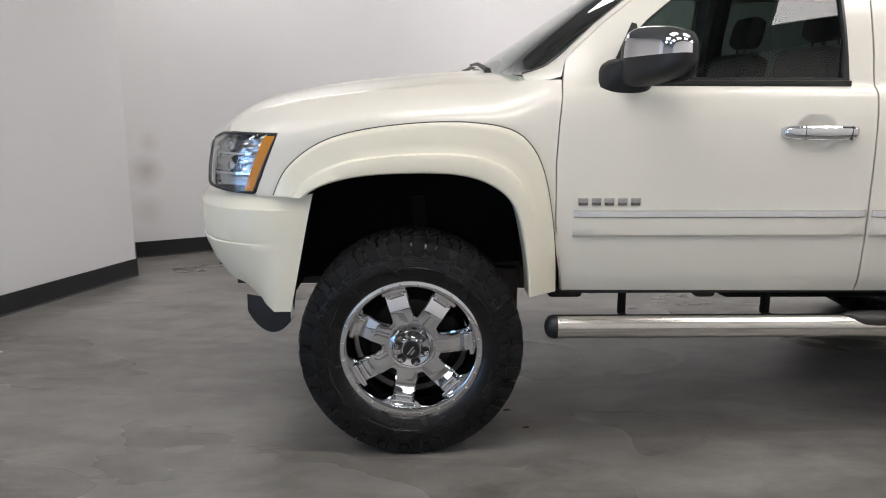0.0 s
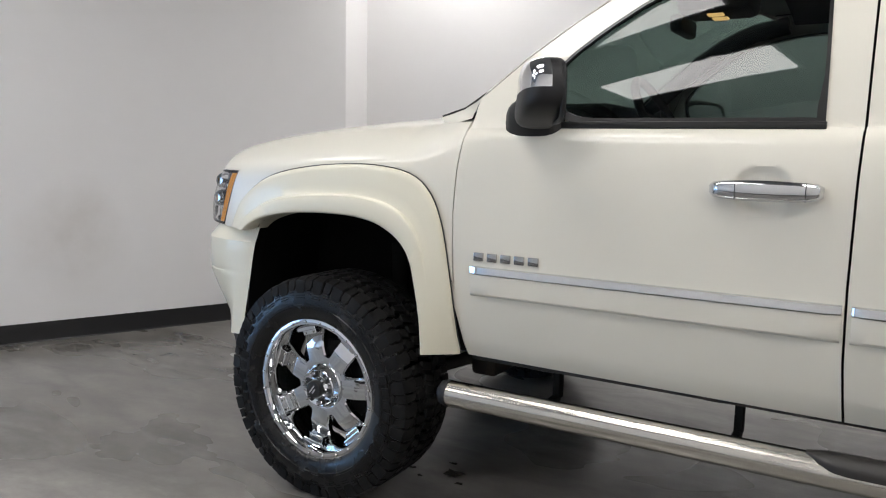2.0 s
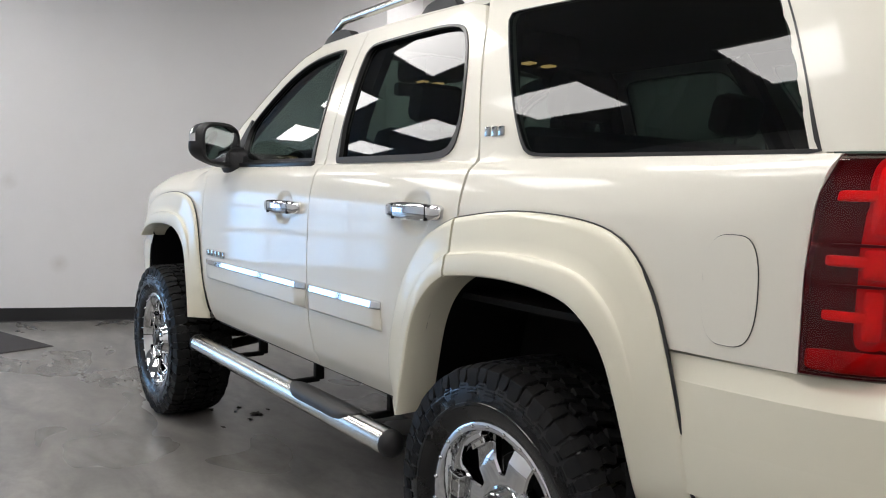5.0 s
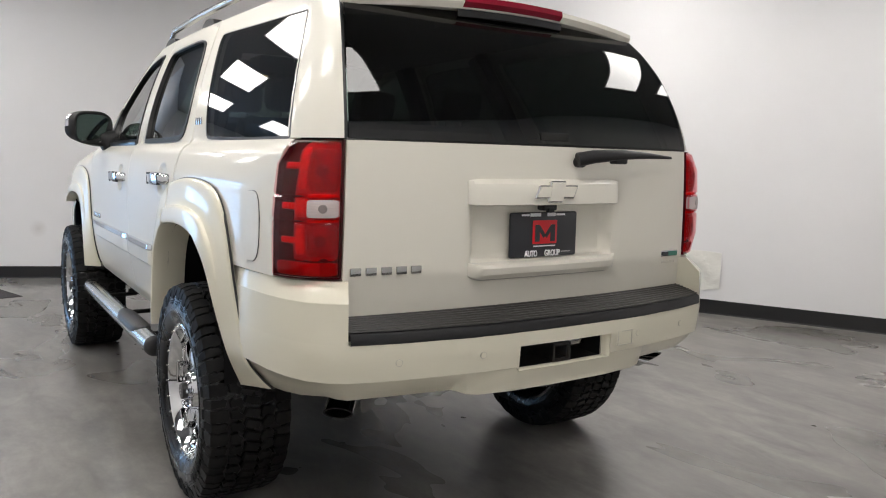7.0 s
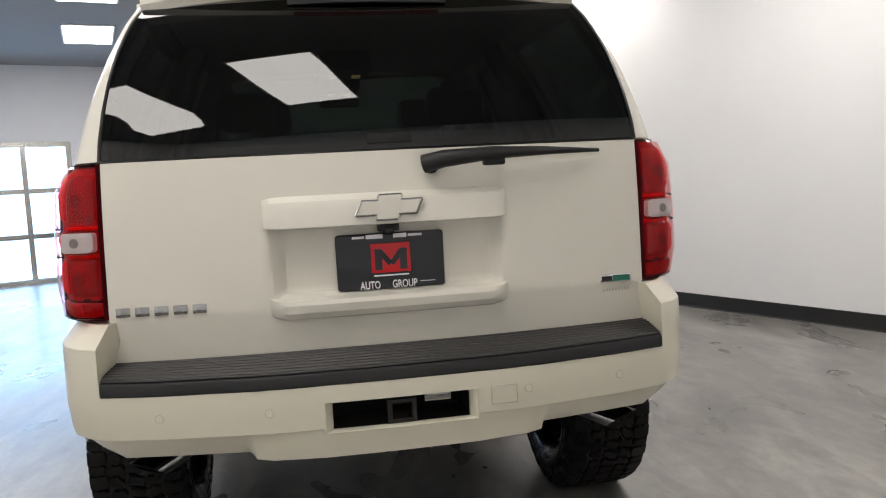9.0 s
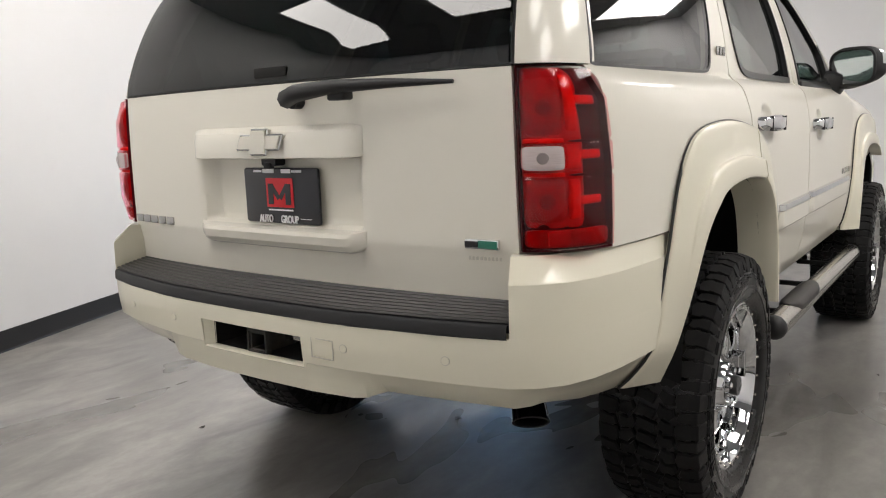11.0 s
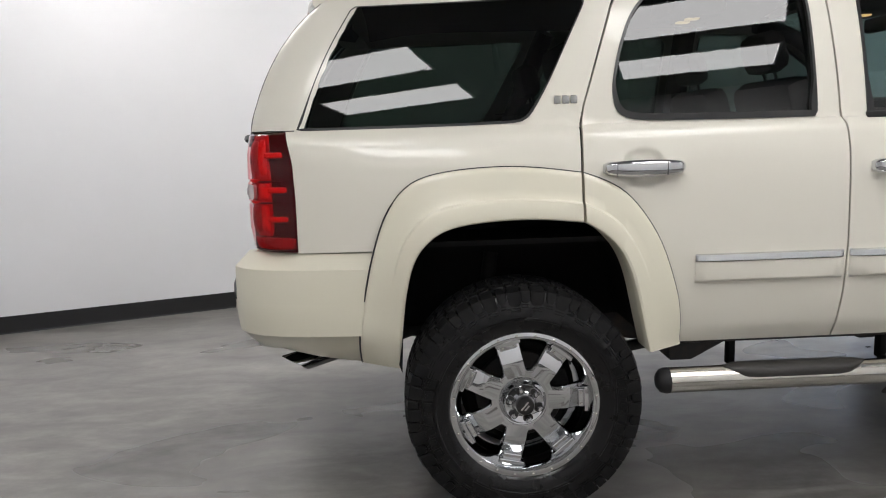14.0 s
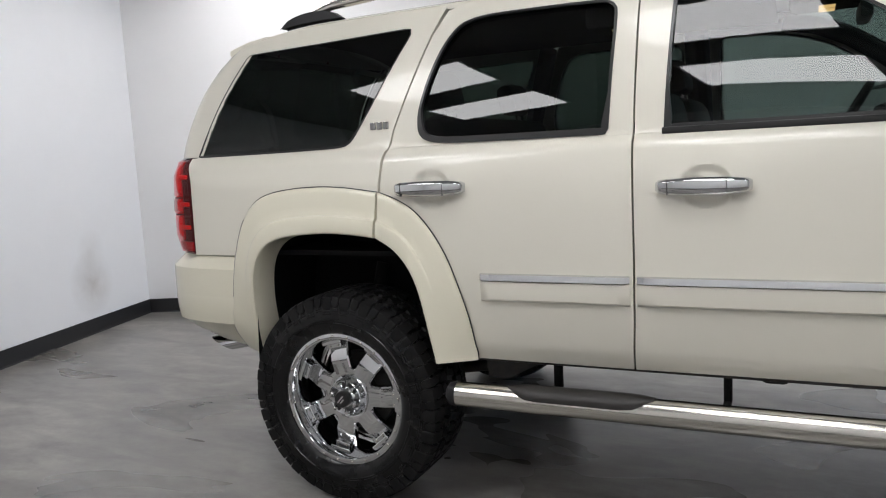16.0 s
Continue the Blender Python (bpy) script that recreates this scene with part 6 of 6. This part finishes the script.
for s in (-1, 1):
    bm = bmesh.new()
    mouth = Vector((3.807, s * 0.737, 0.545))
    axis = Vector((0.84, s * 0.54, -0.10)).normalized()
    across = axis.cross(Vector((0, 0, 1))).normalized()
    rise = across.cross(axis)
    start = mouth - axis * 0.30
    tube(bm, [(3.05, s * 0.50, 0.60), (3.35, s * 0.49, 0.60), start - Vector((0.08, s * 0.02, 0)), start + axis * 0.02], 0.034, 14, False)
    pipe = part("exhaust_pipe", bm, FRAMEM, suv, "dark exhaust pipe", 60)
    rows = []
    for f, r in ((0.0, 0.034), (0.03, 0.040), (0.6, 0.044), (1.0, 0.045), (1.0, 0.040), (0.2, 0.037)):
        rows.append([start + axis * (0.30 * f + (0.045 * math.sin(t) if f == 1.0 else 0.0)) + across * (r * 1.1 * math.cos(t)) + rise * (r * 0.9 * math.sin(t)) for t in np.linspace(0, 2 * math.pi, 29)[:-1]])
    bm = bmesh.new()
    grid(bm, rows[:4], True)
    part("exhaust_tip", bm, CHROME, pipe, "polished slash-cut exhaust tip", 60)
    # inner wall of the tip, one even near-black
    bm = bmesh.new()
    grid(bm, rows[3:], True)
    part("tip_bore", bm, DARK, pipe, "dark bore of the tip", 60)

# ---- inside of the body ----
for s in (-1, 1):
    rows = [[Vector((x, s * (half(x, z) - 0.045), z)) for x in np.linspace(0.50, 3.68, 30)] for z in (0.66, 0.9, 1.2, 1.40)]
    for chosen in ([[p for p in row if p.x < 2.42] for row in rows], [[p for p in row if p.x >= 2.35] for row in rows[2:]]):
        bm = bmesh.new()
        grid(bm, chosen)
        part("inner_trim", bm, INSIDE, suv, "dark inner door trim", 0)
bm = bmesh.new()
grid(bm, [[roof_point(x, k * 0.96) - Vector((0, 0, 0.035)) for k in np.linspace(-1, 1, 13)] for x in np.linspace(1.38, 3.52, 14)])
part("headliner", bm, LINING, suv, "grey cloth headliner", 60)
for x, y0, lamps in ((1.18, 0.0, (-0.05, 0.05)), (2.0, 0.0, (-0.06, 0.06))):
    bm = bmesh.new()
    box(bm, (x - 0.14, y0 - 0.13, 1.905), (x + 0.14, y0 + 0.13, 2.02), 0.03)
    console = part("roof_console", bm, INSIDE, suv, "dark overhead console with warm map lamps", 40)
    for y in lamps:
        bm = bmesh.new()
        box(bm, (x - 0.03, y0 + y - 0.022, 1.897), (x + 0.03, y0 + y + 0.022, 1.908), 0.004)
        part("map_lamp", bm, DOMEM, console, "small warm map lamp, switched on", 40)
bm = bmesh.new()
rows = [[Vector((x, y, z)) for y in np.linspace(-0.86, 0.86, 12)] for x, z in ((0.40, 1.43), (0.50, 1.475), (0.66, 1.505), (0.86, 1.500), (0.98, 1.44), (1.0, 1.20), (0.95, 1.0))]
grid(bm, rows)
part("dashboard", bm, INSIDE, suv, "charcoal dashboard", 50)
bm = bmesh.new()
box(bm, (0.72, -0.62, 1.40), (0.98, -0.18, 1.53), 0.05)
part("instrument_hood", bm, INSIDE, suv, "charcoal hood over the instruments", 40)
for s in (-1, 1):
    bm = bmesh.new()
    edge = [(0.59, 1.47), (0.62, 1.525), (0.76, 1.655), (0.91, 1.77), (1.05, 1.86), (1.19, 1.925), (1.34, 1.955)]
    tube(bm, [(x + 0.02, s * (half(x, z) - 0.055), z) for x, z in edge], 0.043, 8)
    part("pillar_trim", bm, INSIDE, suv, "dark inner pillar trim", 50)
bm = bmesh.new()
box(bm, (0.9, -0.86, 1.0), (3.7, 0.86, 1.02))
part("cabin_floor", bm, INSIDE, suv, "dark cabin carpet", 0)
bm = bmesh.new()
cw = Vector((1.09, -0.40, 1.455))
axis = Vector((0.86, 0, 0.5)).normalized()
side_v = Vector((0, 1, 0))
up_v = axis.cross(side_v)
tube(bm, [cw + 0.19 * (math.cos(t) * side_v + math.sin(t) * up_v) for t in np.linspace(0, 2 * math.pi, 29)], 0.016, 8, False)
for t in (0.2, math.pi - 0.2, -math.pi / 2):
    tube(bm, [cw, cw + 0.185 * (math.cos(t) * side_v + math.sin(t) * up_v)], 0.016, 6)
tube(bm, [cw - axis * 0.2, cw + axis * 0.02], [0.04, 0.055], 12)
part("steering_wheel", bm, INSIDE, suv, "black steering wheel", 50)
bm = bmesh.new()
box(bm, (1.02, -0.13, 1.835), (1.07, 0.13, 1.905), 0.015)
tube(bm, [(1.05, 0, 1.90), (1.10, 0, 1.98)], 0.012, 6)
part("rear_view_mirror", bm, PLASTIC, suv, "black rear-view mirror", 40)


def seat(x, y, width, back, name):
    bm = bmesh.new()
    box(bm, (x - 0.5, y - width / 2, 1.05), (x + 0.05, y + width / 2, 1.20), 0.05)
    cushion = part(name, bm, LEATHER, suv, "dark leather seat", 40)
    bm = bmesh.new()
    lean = Matrix.Translation((x, y, 1.15)) @ Matrix.Rotation(radians(14), 4, "Y")
    box(bm, (-0.07, -width / 2, 0.0), (0.08, width / 2, back), 0.06, lean)
    part("backrest", bm, LEATHER, cushion, "dark leather backrest", 40)
    heads = (0.0,) if width < 0.8 else (-0.45, 0.45)
    for o in heads:
        bm = bmesh.new()
        box(bm, (-0.05, o - 0.13, back + 0.03), (0.06, o + 0.13, back + 0.20), 0.045, lean)
        tube(bm, [lean @ Vector((0.0, o - 0.05, back - 0.02)), lean @ Vector((0.0, o - 0.05, back + 0.06))], 0.007, 6)
        tube(bm, [lean @ Vector((0.0, o + 0.05, back - 0.02)), lean @ Vector((0.0, o + 0.05, back + 0.06))], 0.007, 6)
        part("headrest", bm, LEATHER, cushion, "dark leather headrest", 40)


seat(1.68, -0.42, 0.54, 0.46, "front_seat")
seat(1.68, 0.42, 0.54, 0.46, "front_seat")
seat(2.56, 0.0, 1.40, 0.42, "bench_seat")

# ---- loose things about the room ----
bm = bmesh.new()
quad = [(-2.22, -1.25), (-3.52, -1.66), (-3.86, -2.55), (-2.02, -2.12)]
low = [bm.verts.new((x, y, 0.002)) for x, y in quad]
cx, cy = sum(p[0] for p in quad) / 4, sum(p[1] for p in quad) / 4
top = [bm.verts.new((x + (cx - x) * 0.02, y + (cy - y) * 0.02, 0.009)) for x, y in quad]
bm.faces.new(top)
for i in range(4):
    bm.faces.new((low[i], low[(i + 1) % 4], top[(i + 1) % 4], top[i]))
tagged(obj("door_mat", bm, RUBBERMAT, 0), "dark brown flat mat on the floor by the doorway", "mat")

RA, RN = np.array([0.9047, 0.4261]), np.array([0.4261, -0.9047])
foot = np.array([1.30, 4.138])
bm = bmesh.new()
rows = []
rnd = random.Random(3)
for j in range(13):
    row = []
    for i in range(15):
        u, v = i / 14, j / 12
        wobble = 0.010 + 0.012 * math.sin(6 * u + 2 * v) * math.sin(5 * v + 1) + rnd.uniform(-0.003, 0.003)
        cut = max(0.0, u - 0.62 - 0.6 * v) * 0.10
        p = foot + RA * ((u - 0.5) * 0.46) + RN * (0.012 + max(0.0, wobble))
        row.append(Vector((p[0], p[1], 0.205 + 0.375 * v + 0.015 * math.sin(3 * u) + cut)))
    rows.append(row)
grid(bm, rows)
lip(bm, (*(-RN * 0.008), 0))
tagged(obj("taped_sheet", bm, PAPER, 50), "creased off-white sheet taped to the wall above the base", "sheet")

rnd = random.Random(11)
for k, (x, y, size) in enumerate(((0.35, -0.61, 0.055), (0.13, -0.80, 0.03), (0.17, -0.65, 0.02), (0.48, -0.86, 0.02), (0.42, -0.68, 0.022), (2.77, -0.23, 0.03), (2.74, 0.5, 0.02), (3.45, -1.16, 0.018), (1.22, 1.26, 0.012), (0.30, -0.52, 0.02), (0.24, -0.70, 0.014), (3.78, 2.08, 0.015))):
    bm = bmesh.new()
    n = 11
    ring = []
    for i in range(n):
        a = 2 * math.pi * i / n
        r = size * rnd.uniform(0.45, 1.15)
        ring.append(Vector((x + r * math.cos(a), y + 0.6 * r * math.sin(a), 0.003 + rnd.uniform(0, 0.25) * size * 0.5)))
    c = bm.verts.new((x, y, 0.004 + size * 0.12))
    vs = [bm.verts.new(p) for p in ring]
    for i in range(n):
        bm.faces.new((vs[i], vs[(i + 1) % n], c))
    lip(bm, (0, 0, -0.002))
    ob = tagged(obj("dry_leaf", bm, LEAF, 0), "small dark crumpled dry leaf on the concrete", "leaf", "leaves on the floor")
